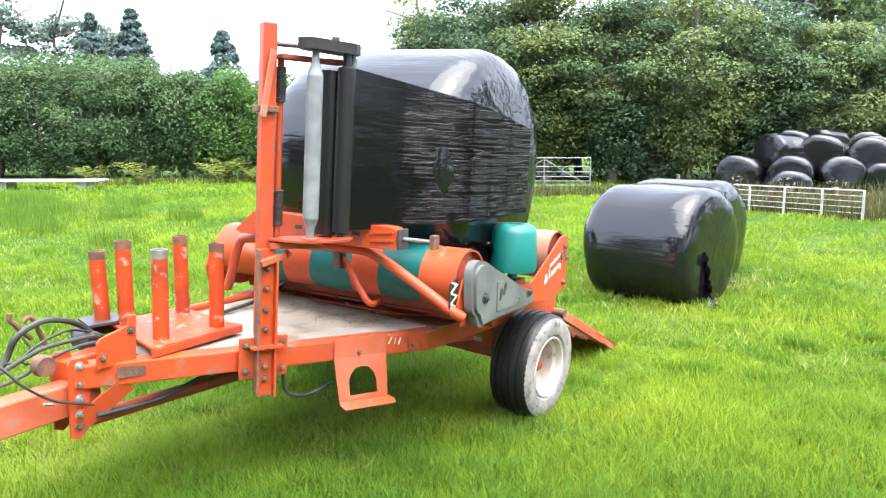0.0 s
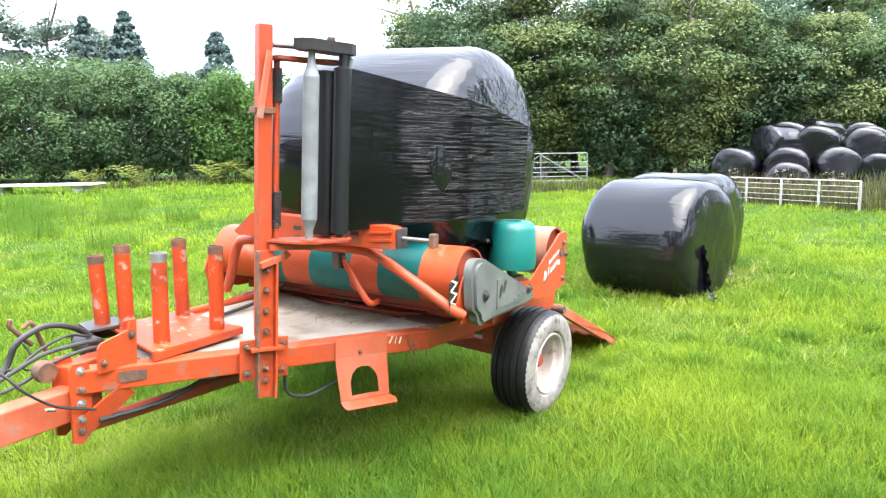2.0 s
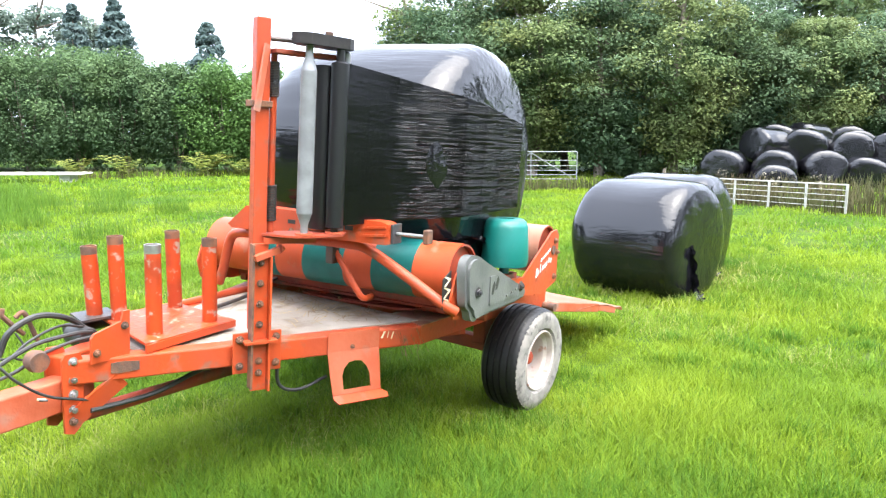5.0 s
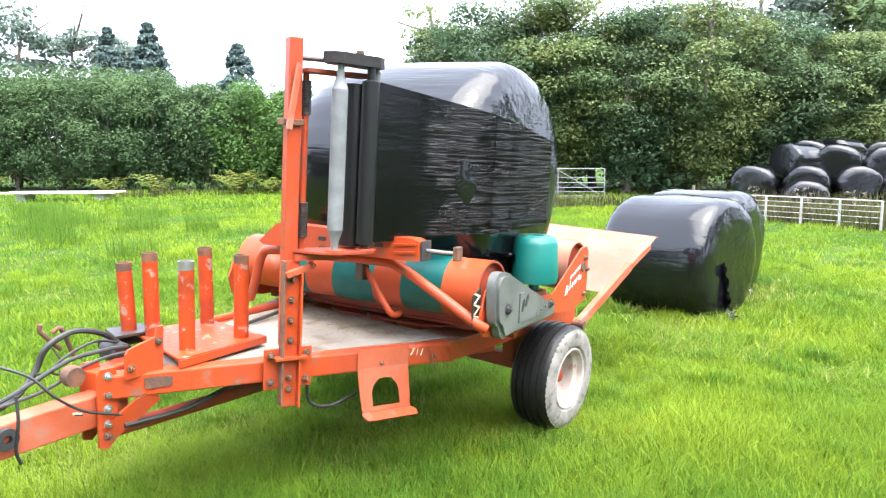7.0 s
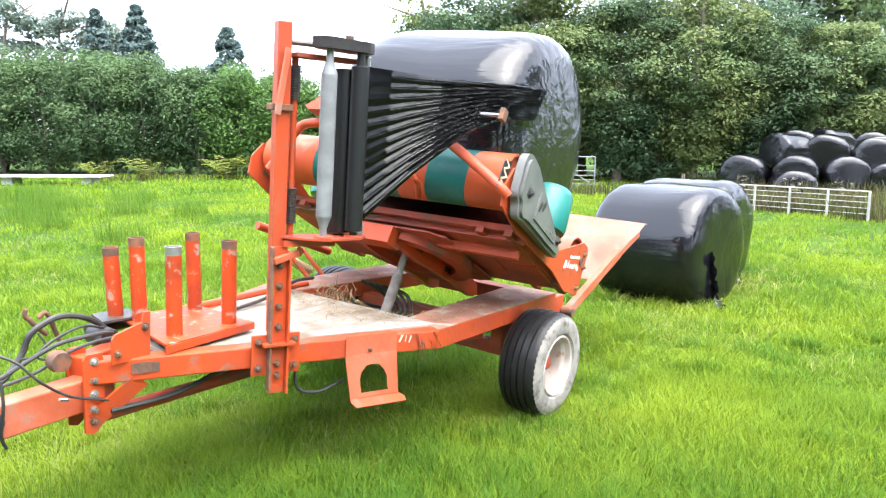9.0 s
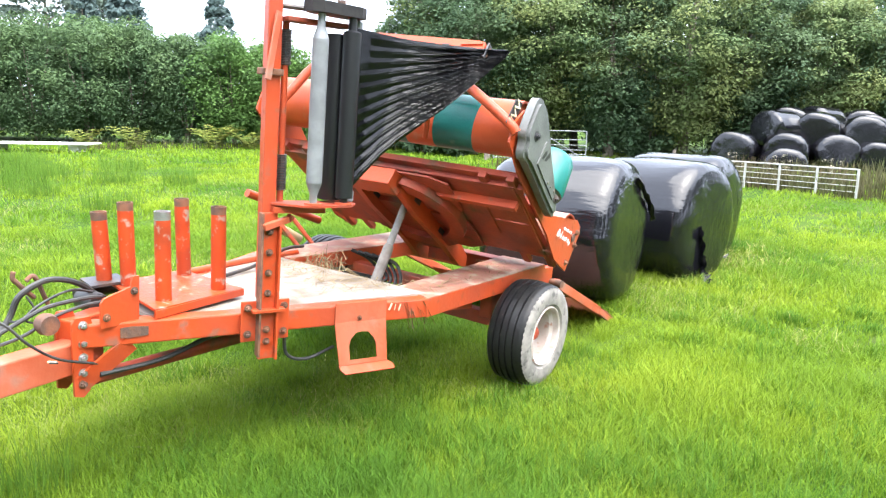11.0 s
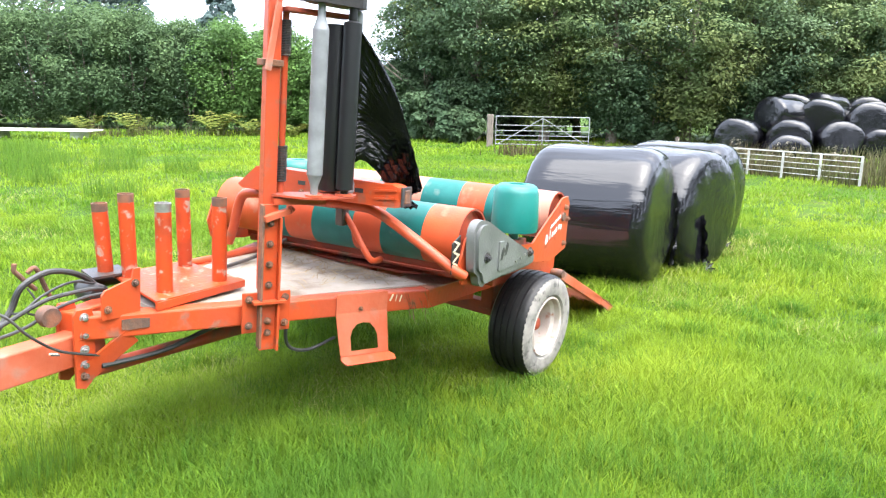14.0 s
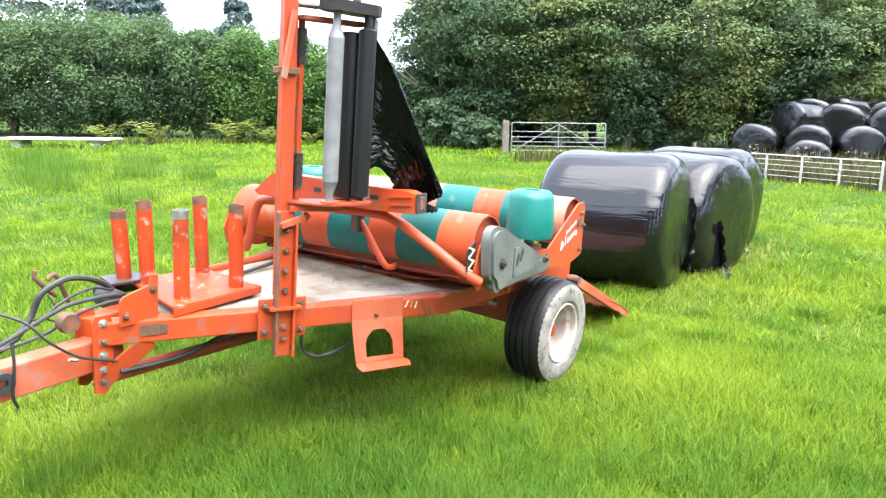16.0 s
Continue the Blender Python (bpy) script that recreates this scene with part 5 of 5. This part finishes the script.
def trunk(parent, h, r, limbs, seed, material=None, spread=1.0):
    rng = random.Random(seed)
    bm = B()
    pts = [(0, 0, -0.1), (0.05 * h * rng.uniform(-1, 1), 0.03 * h * rng.uniform(-1, 1), h * 0.4), (0.05 * h * rng.uniform(-1, 1), 0.05 * h * rng.uniform(-1, 1), h * 0.9)]
    pts = curve(pts, 4)
    for i in range(len(pts) - 1):
        cyl(bm, pts[i], pts[i + 1], r * (1 - 0.85 * i / len(pts)), r * (1 - 0.85 * (i + 1) / len(pts)), 8)
    for k in range(limbs):
        i = rng.randrange(2, len(pts) - 1)
        a = rng.uniform(0, 6.3)
        ln = h * rng.uniform(0.18, 0.32) * spread
        q = pts[i] + Vector((math.cos(a) * ln, math.sin(a) * ln, ln * rng.uniform(0.3, 0.9)))
        cyl(bm, pts[i], q, r * 0.32, r * 0.08, 6)
    return part("trunk", bm, material or BARK, parent, smooth=True)


def broad_tree(ahead, side, h, w, material, label, seed, clumps=70, per=170, size=0.16, base=0.08, group="field edge trees"):
    t = empty("tree", Matrix.Translation(plan(ahead, side)), label, "tree", group)
    trunk(t, h, 0.16 + h * 0.012, 7, seed)
    g = np.random.default_rng(seed)
    d = g.normal(size=(clumps, 3))
    d /= np.linalg.norm(d, axis=1)[:, None]
    f = g.uniform(0.35, 1.0, clumps) ** 0.5
    mid = h * (0.5 + base / 2)
    half = h * (0.5 - base / 2)
    taper = 1.0 - 0.12 * np.clip(d[:, 2], 0, 1) - 0.72 * np.clip(-d[:, 2] - 0.05, 0, 1)
    c = np.stack([d[:, 0] * f * w / 2 * taper, d[:, 1] * f * w / 2 * taper, mid + d[:, 2] * f * half * 0.92], axis=1)
    r = g.uniform(0.10, 0.20, clumps) * (w + h) / 2
    v = leaf_cloud(c, r, per, size, 0.45)
    quads("crown", v.reshape(-1, 3), 4, material, t)
    return t


def conifer(ahead, side, h, w, seed):
    t = empty("conifer", Matrix.Translation(plan(ahead, side)), "conifer far behind the hedge, haze put into its green", "tree", "distant conifers")
    trunk(t, h, 0.2, 3, seed, spread=0.4)
    g = np.random.default_rng(seed)
    n = 90
    z = g.uniform(0.25, 1.0, n)
    a = g.uniform(0, 6.28, n)
    rad = (1.02 - z) * w * g.uniform(0.55, 0.8, n)
    c = np.stack([np.cos(a) * rad, np.sin(a) * rad, z * h], axis=1)
    v = leaf_cloud(c, 0.25 + (1.05 - z) * w * 0.3, 70, 0.20, 0.5, 0.3)
    quads("crown", v.reshape(-1, 3), 4, HAZE_CONIFER, t)


def hedge_bush(ahead, side, h, w, material, seed, label="tall dense green hedge shrub at the field edge", clumps=90, per=230, size=0.080):
    t = empty("hedge_shrub", Matrix.Translation(plan(ahead, side)), label, "shrub", "hedge")
    g = np.random.default_rng(seed)
    bm = B()
    for k in range(5):
        a = k * 1.3
        cyl(bm, (0, 0, -0.1), (math.cos(a) * w * 0.2, math.sin(a) * w * 0.2, h * 0.7), 0.07, 0.02, 6)
    part("trunk", bm, BARK, t, smooth=True)
    d = g.normal(size=(clumps, 3))
    d /= np.linalg.norm(d, axis=1)[:, None]
    f = g.uniform(0.4, 1.0, clumps) ** 0.5
    c = np.stack([d[:, 0] * f * w * 0.5, d[:, 1] * f * w * 0.42, h * 0.48 + d[:, 2] * f * h * 0.44], axis=1)
    r = g.uniform(0.12, 0.2, clumps) * (w + h) / 2
    quads("crown", leaf_cloud(c, r, per, size, 0.7).reshape(-1, 3), 4, material, t)


# hedge along the far left edge: ahead, side, height, width
HEDGE = ((44, -33, 7.4, 5.5), (43, -29.5, 7.6, 5.5), (42.5, -26, 7.4, 5), (42, -23, 7.2, 5), (42, -20, 7.3, 5), (41.5, -17.2, 6.9, 5), (41.5, -14.3, 6.4, 4.5), (41, -11.6, 6.5, 4.5),
         (41, -9.0, 5.8, 4.2), (41, -6.6, 4.9, 4.0), (41.5, -4.4, 4.6, 3.6), (39.5, -2.6, 4.2, 3.0))
for k, (a, s, h, w) in enumerate(HEDGE):
    hedge_bush(a, s, h, w, HEDGE_B if k in (7, 8, 9) else HEDGE_L, 100 + k)
for k, (a, s, h, w) in enumerate(HEDGE[:-1]):
    hedge_bush(a + 3.0, s - 1.6, h * 1.02, w * 1.1, HEDGE_L, 150 + k, clumps=45, per=110, size=0.17)
# far trees behind the hedge, with haze put into their leaf colour
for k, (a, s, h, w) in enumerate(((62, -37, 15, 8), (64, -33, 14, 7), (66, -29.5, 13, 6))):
    broad_tree(a, s, h, w, HAZE_L, "broad tree far behind the hedge, haze put into its leaf colour", 200 + k, 50, 120, 0.22, 0.15, "distant trees")
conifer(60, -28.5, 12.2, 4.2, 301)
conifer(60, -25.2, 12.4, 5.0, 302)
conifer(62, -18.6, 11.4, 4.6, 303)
# wood behind the gate and to the right of it
WOODS = ((39.5, -1.2, 8.8, 4.8, 0), (37.0, 1.4, 9.9, 6.4, 0), (36.5, 4.7, 10.2, 6.6, 1), (36.0, 7.9, 9.5, 6.4, 0), (35.0, 11.2, 9.9, 6.6, 1), (35.5, 14.4, 8.5, 6.2, 0), (35.5, 17.6, 8.0, 6.2, 1),
         (35.5, 21.0, 7.8, 6.0, 0), (37.0, 24.0, 8.5, 6, 0), (36.0, 27, 8.8, 6, 0))
for k, (a, s, h, w, y) in enumerate(WOODS):
    broad_tree(a, s, h, w, TREE_Y if y else TREE_L, "leafy broad tree with first yellow leaves" if y else "dense dark green broad tree at the field edge", 400 + k, 130, 330, 0.080, 0.0)
# three of these tall trees have distance haze in their leaf colour
for k, (a, s, h, w, m) in enumerate(((50, 13.5, 12.2, 6.5, HAZE_L), (48, 19.0, 14.5, 8, HAZE_L), (47, 24.5, 13.5, 8, TREE_Y), (50, 30, 14, 8, HAZE_L), (46, 2.0, 9.5, 7, TREE_L), (46, 8.0, 10, 7, TREE_L),
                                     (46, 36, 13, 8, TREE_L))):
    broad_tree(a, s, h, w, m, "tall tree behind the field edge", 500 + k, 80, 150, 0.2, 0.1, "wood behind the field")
for k, (a, s, h, w) in enumerate(((45, -1.5, 4.6, 8), (44, 4.5, 5, 9), (43, 10.5, 5, 9), (42, 17, 5, 9), (43, 24, 5, 9))):
    hedge_bush(a, s, h, w, TREE_L, 540 + k, "dark undergrowth deep in the wood", 45, 150, 0.22)
# drooping birch
broad_tree(38.5, -1.3, 10.4, 3.2, BIRCH_L, "light drooping birch with fine hanging twigs", 600, 40, 110, 0.09, 0.35)
# unseen trees added behind and beside the viewer: close the field, darken bale reflections
for k, (a, s, h, w) in enumerate(((-9, -14, 10, 9), (-12, -6, 11, 10), (-13, 3, 11, 10), (-10, 12, 10, 9), (-2, 20, 10, 9), (8, 26, 10, 9), (18, 30, 10, 9), (-4, -22, 10, 9), (8, -30, 10, 9),
                                  (20, -34, 9, 9), (32, -38, 8, 8))):
    broad_tree(a, s, h, w, TREE_L, "dense green tree added out of sight round the field", 560 + k, 60, 120, 0.30, 0.0, "trees round the field")
# low growth under the trees
for k, (a, s, h, w) in enumerate(((36.0, -1.0, 2.4, 3.0), (34.2, 0.6, 1.6, 2.4), (35.5, 9.6, 2.4, 3), (35.5, 16, 2.6, 4), (35.8, 21, 2.8, 4))):
    hedge_bush(a, s, h, w, TREE_L, 700 + k, "low dark shrub under the trees", 45, 150, 0.12)


def fern(ahead, side, h, seed, material=None, label="yellowing bracken fern at the hedge foot"):
    rng = random.Random(seed)
    v = []
    p0 = plan(ahead, side)
    for k in range(16):
        a = rng.uniform(0, 6.3)
        ln = h * rng.uniform(0.7, 1.2)
        for i in range(9):
            s = i / 9
            c = Vector((math.cos(a) * s * ln * 0.8, math.sin(a) * s * ln * 0.8, ln * (s * 1.2 - 0.75 * s * s)))
            lw = 0.28 * (1 - s) * h + 0.02
            for sg in (-1, 1):
                t = Vector((-math.sin(a), math.cos(a), -0.15)) * sg * lw
                u = Vector((math.cos(a), math.sin(a), 0.2)) * 0.05 * h
                v += [c, c + t * 0.5 + u, c + t, c + t * 0.5 - u]
    ob = quads("fern", [tuple(x) for x in v], 4, material or FERN_MAT)
    ob.matrix_basis = Matrix.Translation(p0)
    tagged(ob, label, "fern", "ferns")


for k, (a, s, h) in enumerate(((36, -14.4, 1.3), (36.5, -17.0, 1.1), (38, -11.3, 1.5), (38, -9.6, 1.3), (38, -24, 1.2), (37.5, -7.4, 0.9))):
    fern(a - 1.5, s, h * 1.35, 800 + k)

# ---- grass, rushes and weeds ----


def blades(name, base, height, width, material, lean=0.5, group=None):
    """Bent, tapering blades: two quads each, the upper one narrow."""
    n = len(base)
    a = RNG.uniform(0, 2 * np.pi, n)
    h = height * RNG.uniform(0.55, 1.25, n)
    ln = lean * h * RNG.uniform(0.2, 1.3, n)
    d = np.stack([np.cos(a), np.sin(a), np.zeros(n)], axis=1)
    w = np.stack([-np.sin(a), np.cos(a), np.zeros(n)], axis=1) * (width * RNG.uniform(0.7, 1.3, n))[:, None]
    up = np.array([0, 0, 1.0])
    m1 = base + d * (ln * 0.35)[:, None] + up * (h * 0.6)[:, None]
    tip = base + d * ln[:, None] + up * h[:, None]
    q1 = np.stack([base - w, base + w, m1 + w * 0.7, m1 - w * 0.7], axis=1)
    q2 = np.stack([m1 - w * 0.7, m1 + w * 0.7, tip + w * 0.08, tip - w * 0.08], axis=1)
    v = np.concatenate([q1[:, None], q2[:, None]], axis=1).reshape(-1, 3)
    return quads(name, v, 4, material)


def scatter(n, r0, r1, half_angle, power=1.0):
    """Places on the field between two distances from the gateway."""
    r = r0 + (r1 - r0) * RNG.uniform(0, 1, n) ** power
    t = RNG.uniform(-half_angle, half_angle, n) + (RNG.normal(0, 0.16, n) if half_angle < 3 else 0)
    ahead, side = r * np.cos(t), r * np.sin(t)
    x = EYE.x + AHEAD.x * ahead + SIDE.x * side
    y = EYE.y + AHEAD.y * ahead + SIDE.y * side
    return x, y


def patch(x, y, s):
    return np.sin(x * s + 1.3 * np.sin(y * s * 0.7)) * np.sin(y * s * 1.1 + 1.7 * np.sin(x * s * 0.6))


def meadow():
    for n, r0, r1, ang, h, w in ((190000, 1.8, 6.5, 0.68, 0.085, 0.0024), (120000, 6.0, 13.0, 0.64, 0.09, 0.0044), (56000, 12.5, 26.0, 0.60, 0.10, 0.010), (26000, 25.0, 43.0, 0.60, 0.14, 0.026),
                                (34000, 0.05, 6.5, math.pi, 0.095, 0.0050), (44000, 6.0, 26.0, math.pi, 0.11, 0.013)):
        x, y = scatter(n, r0, r1, ang)
        k = 1 + 0.40 * patch(x, y, 1.1) + 0.25 * patch(x, y, 3.1)
        # pressed down where wheels have run and under the machine
        k *= 1 - 0.45 * np.exp(-((np.abs(y) - 1.0) / 0.26) ** 2) * (x > -2.5) - 0.25 * ((np.abs(y) < 0.8) & (x > -1.5) & (x < 8))
        z = np.full(n, -0.03)
        ob = blades("grass", np.stack([x, y, z], axis=1), h * k, w, GRASS_BLADE, 1.0)
        tagged(ob, "bright green meadow grass", "grass", kind="stuff")


def tussocks():
    """Denser, longer tufts and pale flattened stalks between the grass."""
    for count, n, h, material, label in ((420, 90, 0.13, GRASS_BLADE, "longer tufts of bright meadow grass"), (1100, 95, 0.12, LUSH_SHADE_BLADE, "dark lush tufts of meadow grass, also standing in for shade")):
        x, y = scatter(count, 2.2, 14.0, 0.7)
        if material is LUSH_SHADE_BLADE:
            # half the dark tufts gather on the drawbar side, put in for shade
            x[: count // 2], y[: count // 2] = RNG.normal(-2.35, 0.85, count // 2), RNG.normal(-1.55, 0.55, count // 2)
        m = len(x)
        ang, rad = RNG.uniform(0, 6.28, (m, n)), RNG.uniform(0.07, 0.22, m)[:, None] * np.sqrt(RNG.uniform(0, 1, (m, n)))
        base = np.stack([x[:, None] + rad * np.cos(ang), y[:, None] + rad * np.sin(ang), np.full((m, n), -0.03)], axis=2).reshape(-1, 3)
        tagged(blades("grass_tufts", base, np.full(len(base), h), 0.0023, material, 0.9), label, "grass", kind="stuff")
    x, y = scatter(90000, 2.5, 22.0, 0.7)
    keep = (patch(x + 3.1, y, 0.9) + 0.5 * patch(x, y + 2.0, 2.7)) > 0.55
    base = np.stack([x[keep], y[keep], np.full(keep.sum(), 0.0)], axis=1)
    ob = blades("dry_stalks", base, np.full(len(base), 0.055), 0.0022, DRY_GRASS, 2.2)
    tagged(ob, "pale dry stalks lying in the grass", "grass", kind="stuff")
    p = plan(9.3, 2.9)
    n = 2600
    ang, rad = RNG.uniform(0, 6.28, n), np.abs(RNG.normal(0, 0.9, n))
    base = np.stack([p.x + rad * np.cos(ang) * 1.2, p.y + rad * np.sin(ang), np.full(n, 0.01)], axis=1)
    ob = blades("dry_stalks", base, np.full(n, 0.08), 0.004, DRY_GRASS, 2.0)
    tagged(ob, "pale dry stalks lying in the grass", "grass", kind="stuff")


def rushes():
    spots = [(18.5, -10.2, 1.1, 0.55), (19.5, -10.8, 0.8, 0.5), (18, -8.0, 0.6, 0.5), (16.5, -9.6, 0.7, 0.45), (21.5, -12.5, 0.8, 0.5), (13, -5.9, 0.5, 0.4), (22, -9.6, 0.7, 0.5),
             (17.8, -6.4, 0.4, 0.45), (15.0, -8.4, 0.5, 0.35), (3.1, -1.85, 0.16, 0.30), (2.9, 0.05, 0.2, 0.20), (24, -14, 1, 0.5)]
    for a, s, r, h in spots:
        n = int(90 + 260 * r)
        p = plan(a, s)
        ang, rad = RNG.uniform(0, 6.28, n), r * np.sqrt(RNG.uniform(0, 1, n))
        base = np.stack([p.x + rad * np.cos(ang), p.y + rad * np.sin(ang), np.full(n, -0.03)], axis=1)
        ob = blades("rush_clump", base, np.full(n, h), 0.0025 if a < 5 else 0.006, RUSH, 0.4)
        tagged(ob, "clump of dark green rushes in the meadow", "rushes", "rush clumps", "stuff")


def weeds():
    for (a0, s0), (a1, s1), n, h in (((21.6, 8.2), (17.4, 10.4), 1100, 0.50), ((23, 9), (20, 13), 600, 0.60), ((26.2, 6.2), (26.2, 2), 700, 0.5), ((33, -16), (38, -9), 400, 0.5),
                                     ((24.5, 8), (24.5, 16), 600, 0.62)):
        t = RNG.uniform(0, 1, n)
        o = RNG.normal(0, 0.35, (n, 2))
        ahead, side = a0 + (a1 - a0) * t + o[:, 0], s0 + (s1 - s0) * t + o[:, 1]
        x = EYE.x + AHEAD.x * ahead + SIDE.x * side
        y = EYE.y + AHEAD.y * ahead + SIDE.y * side
        ob = blades("weeds", np.stack([x, y, np.full(n, -0.02)], axis=1), np.full(n, h), 0.014, DRY_WEED, 0.45)
        tagged(ob, "dry brown docks and thistles along the fence", "weeds", "weeds", "stuff")
    # pale thistle heads
    n = 120
    t = RNG.uniform(0, 1, n)
    c = np.stack([21.0 - 3.6 * t, 7.9 + 2.3 * t, RNG.uniform(0.55, 0.95, n)], axis=1)
    pos = np.stack([EYE.x + AHEAD.x * c[:, 0] + SIDE.x * c[:, 1], EYE.y + AHEAD.y * c[:, 0] + SIDE.y * c[:, 1], c[:, 2]], axis=1)
    keep = pos[(np.sin(t * 19) > 0.3)]
    ob = quads("thistle_heads", leaf_cloud(keep, np.full(len(keep), 0.05), 8, 0.02).reshape(-1, 3), 4, mat("thistle_down", (0.32, 0.28, 0.21), 0.9, color2=(0.2, 0.17, 0.12), scale=9))
    tagged(ob, "pale thistle seed heads", "weeds", "weeds", "stuff")


meadow()
tussocks()
rushes()
weeds()


# ---- everything that moves ----
TIPS = ((0, 0), (3.5, 0), (6.9, 0), (7.2, 0), (7.5, 5.2), (8, 12.9), (8.5, 20.6), (9, 28), (9.2, 30.6), (9.7, 34.5), (10.3, 37.2), (11.0, 37.6), (11.5, 37), (12, 32), (12.5, 24), (13, 12),
        (13.4, 1.6), (13.55, 0), (14, 0), (15, 0), (16, 0))


def tip_at(t):
    for (t0, a0), (t1, a1) in zip(TIPS, TIPS[1:]):
        if t <= t1:
            return a0 + (a1 - a0) * (t - t0) / (t1 - t0)
    return 0.0


def tipped(angle):
    return Matrix.Translation(HINGE) @ Matrix.Rotation(radians(angle), 4, "Y") @ Matrix.Translation(-HINGE)


def motions():
    walk(table, [(t, tipped(a) @ TABLE_M) for t, a in TIPS])
    out, drawn = Matrix(), pose(0, 0.19, 0)
    walk(holder_rod, [(0, out), (9.3, out), (10.2, drawn), (13.0, drawn), (16, drawn)])
    # lifting cylinder
    foot, eye = Vector((-0.70, -0.13, 0.58)), Vector((-0.56, -0.12, 0.812))
    rows_b, rows_p = [], []
    for t, a in TIPS:
        e = tipped(a) @ eye
        rows_b.append((t, frame_to(foot, e, (0, 1, 0))))
        rows_p.append((t, frame_to(e, foot, (0, 1, 0))))
    walk(barrel, rows_b)
    walk(piston, rows_p)
    # rear slide
    down, up = 28.5, -17.0
    walk(flap, [(t, pose(0.70, 0, 0.52, 0, a, 0)) for t, a in ((0, down), (4.3, down), (4.6, 24), (5.2, 11), (5.8, 1.5), (6.3, -5), (6.5, -8), (6.8, -13), (7.1, up), (7.3, up), (8, up), (9.2, up), (9.6, up), (10.2, -4), (10.7, 18),
                                                                 (11.1, 29), (11.5, 27.5), (12, down), (16, down))])
    # bale: rides on the table, rolls over the rear drum and down the slide, comes to rest
    rest = Vector((0, -0.06, 0.575))
    rows = []
    for t, a in TIPS:
        if t <= 9.2:
            rows.append((t, WRAPPER_M @ tipped(a) @ TABLE_M @ Matrix.Translation(rest)))
    for t, x, y, z, roll, yaw in ((9.6, 0.35, -0.10, 1.55, 48, 4), (10.0, 1.05, -0.08, 1.42, 92, 4), (10.35, 1.75, -0.05, 1.10, 140, 4), (10.7, 2.20, -0.02, 0.80, 185, 4),
                                  (11.0, 2.36, 0.0, 0.70, 212, 4), (11.3, 2.41, -0.02, 0.67, 224, 4), (11.6, 2.54, -0.03, 0.67, 236, 4), (12.0, 2.77, -0.05, 0.67, 253, 4), (12.5, 3.02, -0.06, 0.67, 265, 4),
                                  (13.0, 3.03, -0.06, 0.67, 266, 4), (16.0, 3.03, -0.06, 0.67, 266, 4)):
        rows.append((t, pose(x, y, z, 0, roll, yaw)))
    walk(moving_bale, rows)
    for ob, i, j, tall in film_pieces:
        walk(ob, [(t, film_pose(film_grids[s], i, j, tall)) for t, s in FILM_TIMES])


motions()
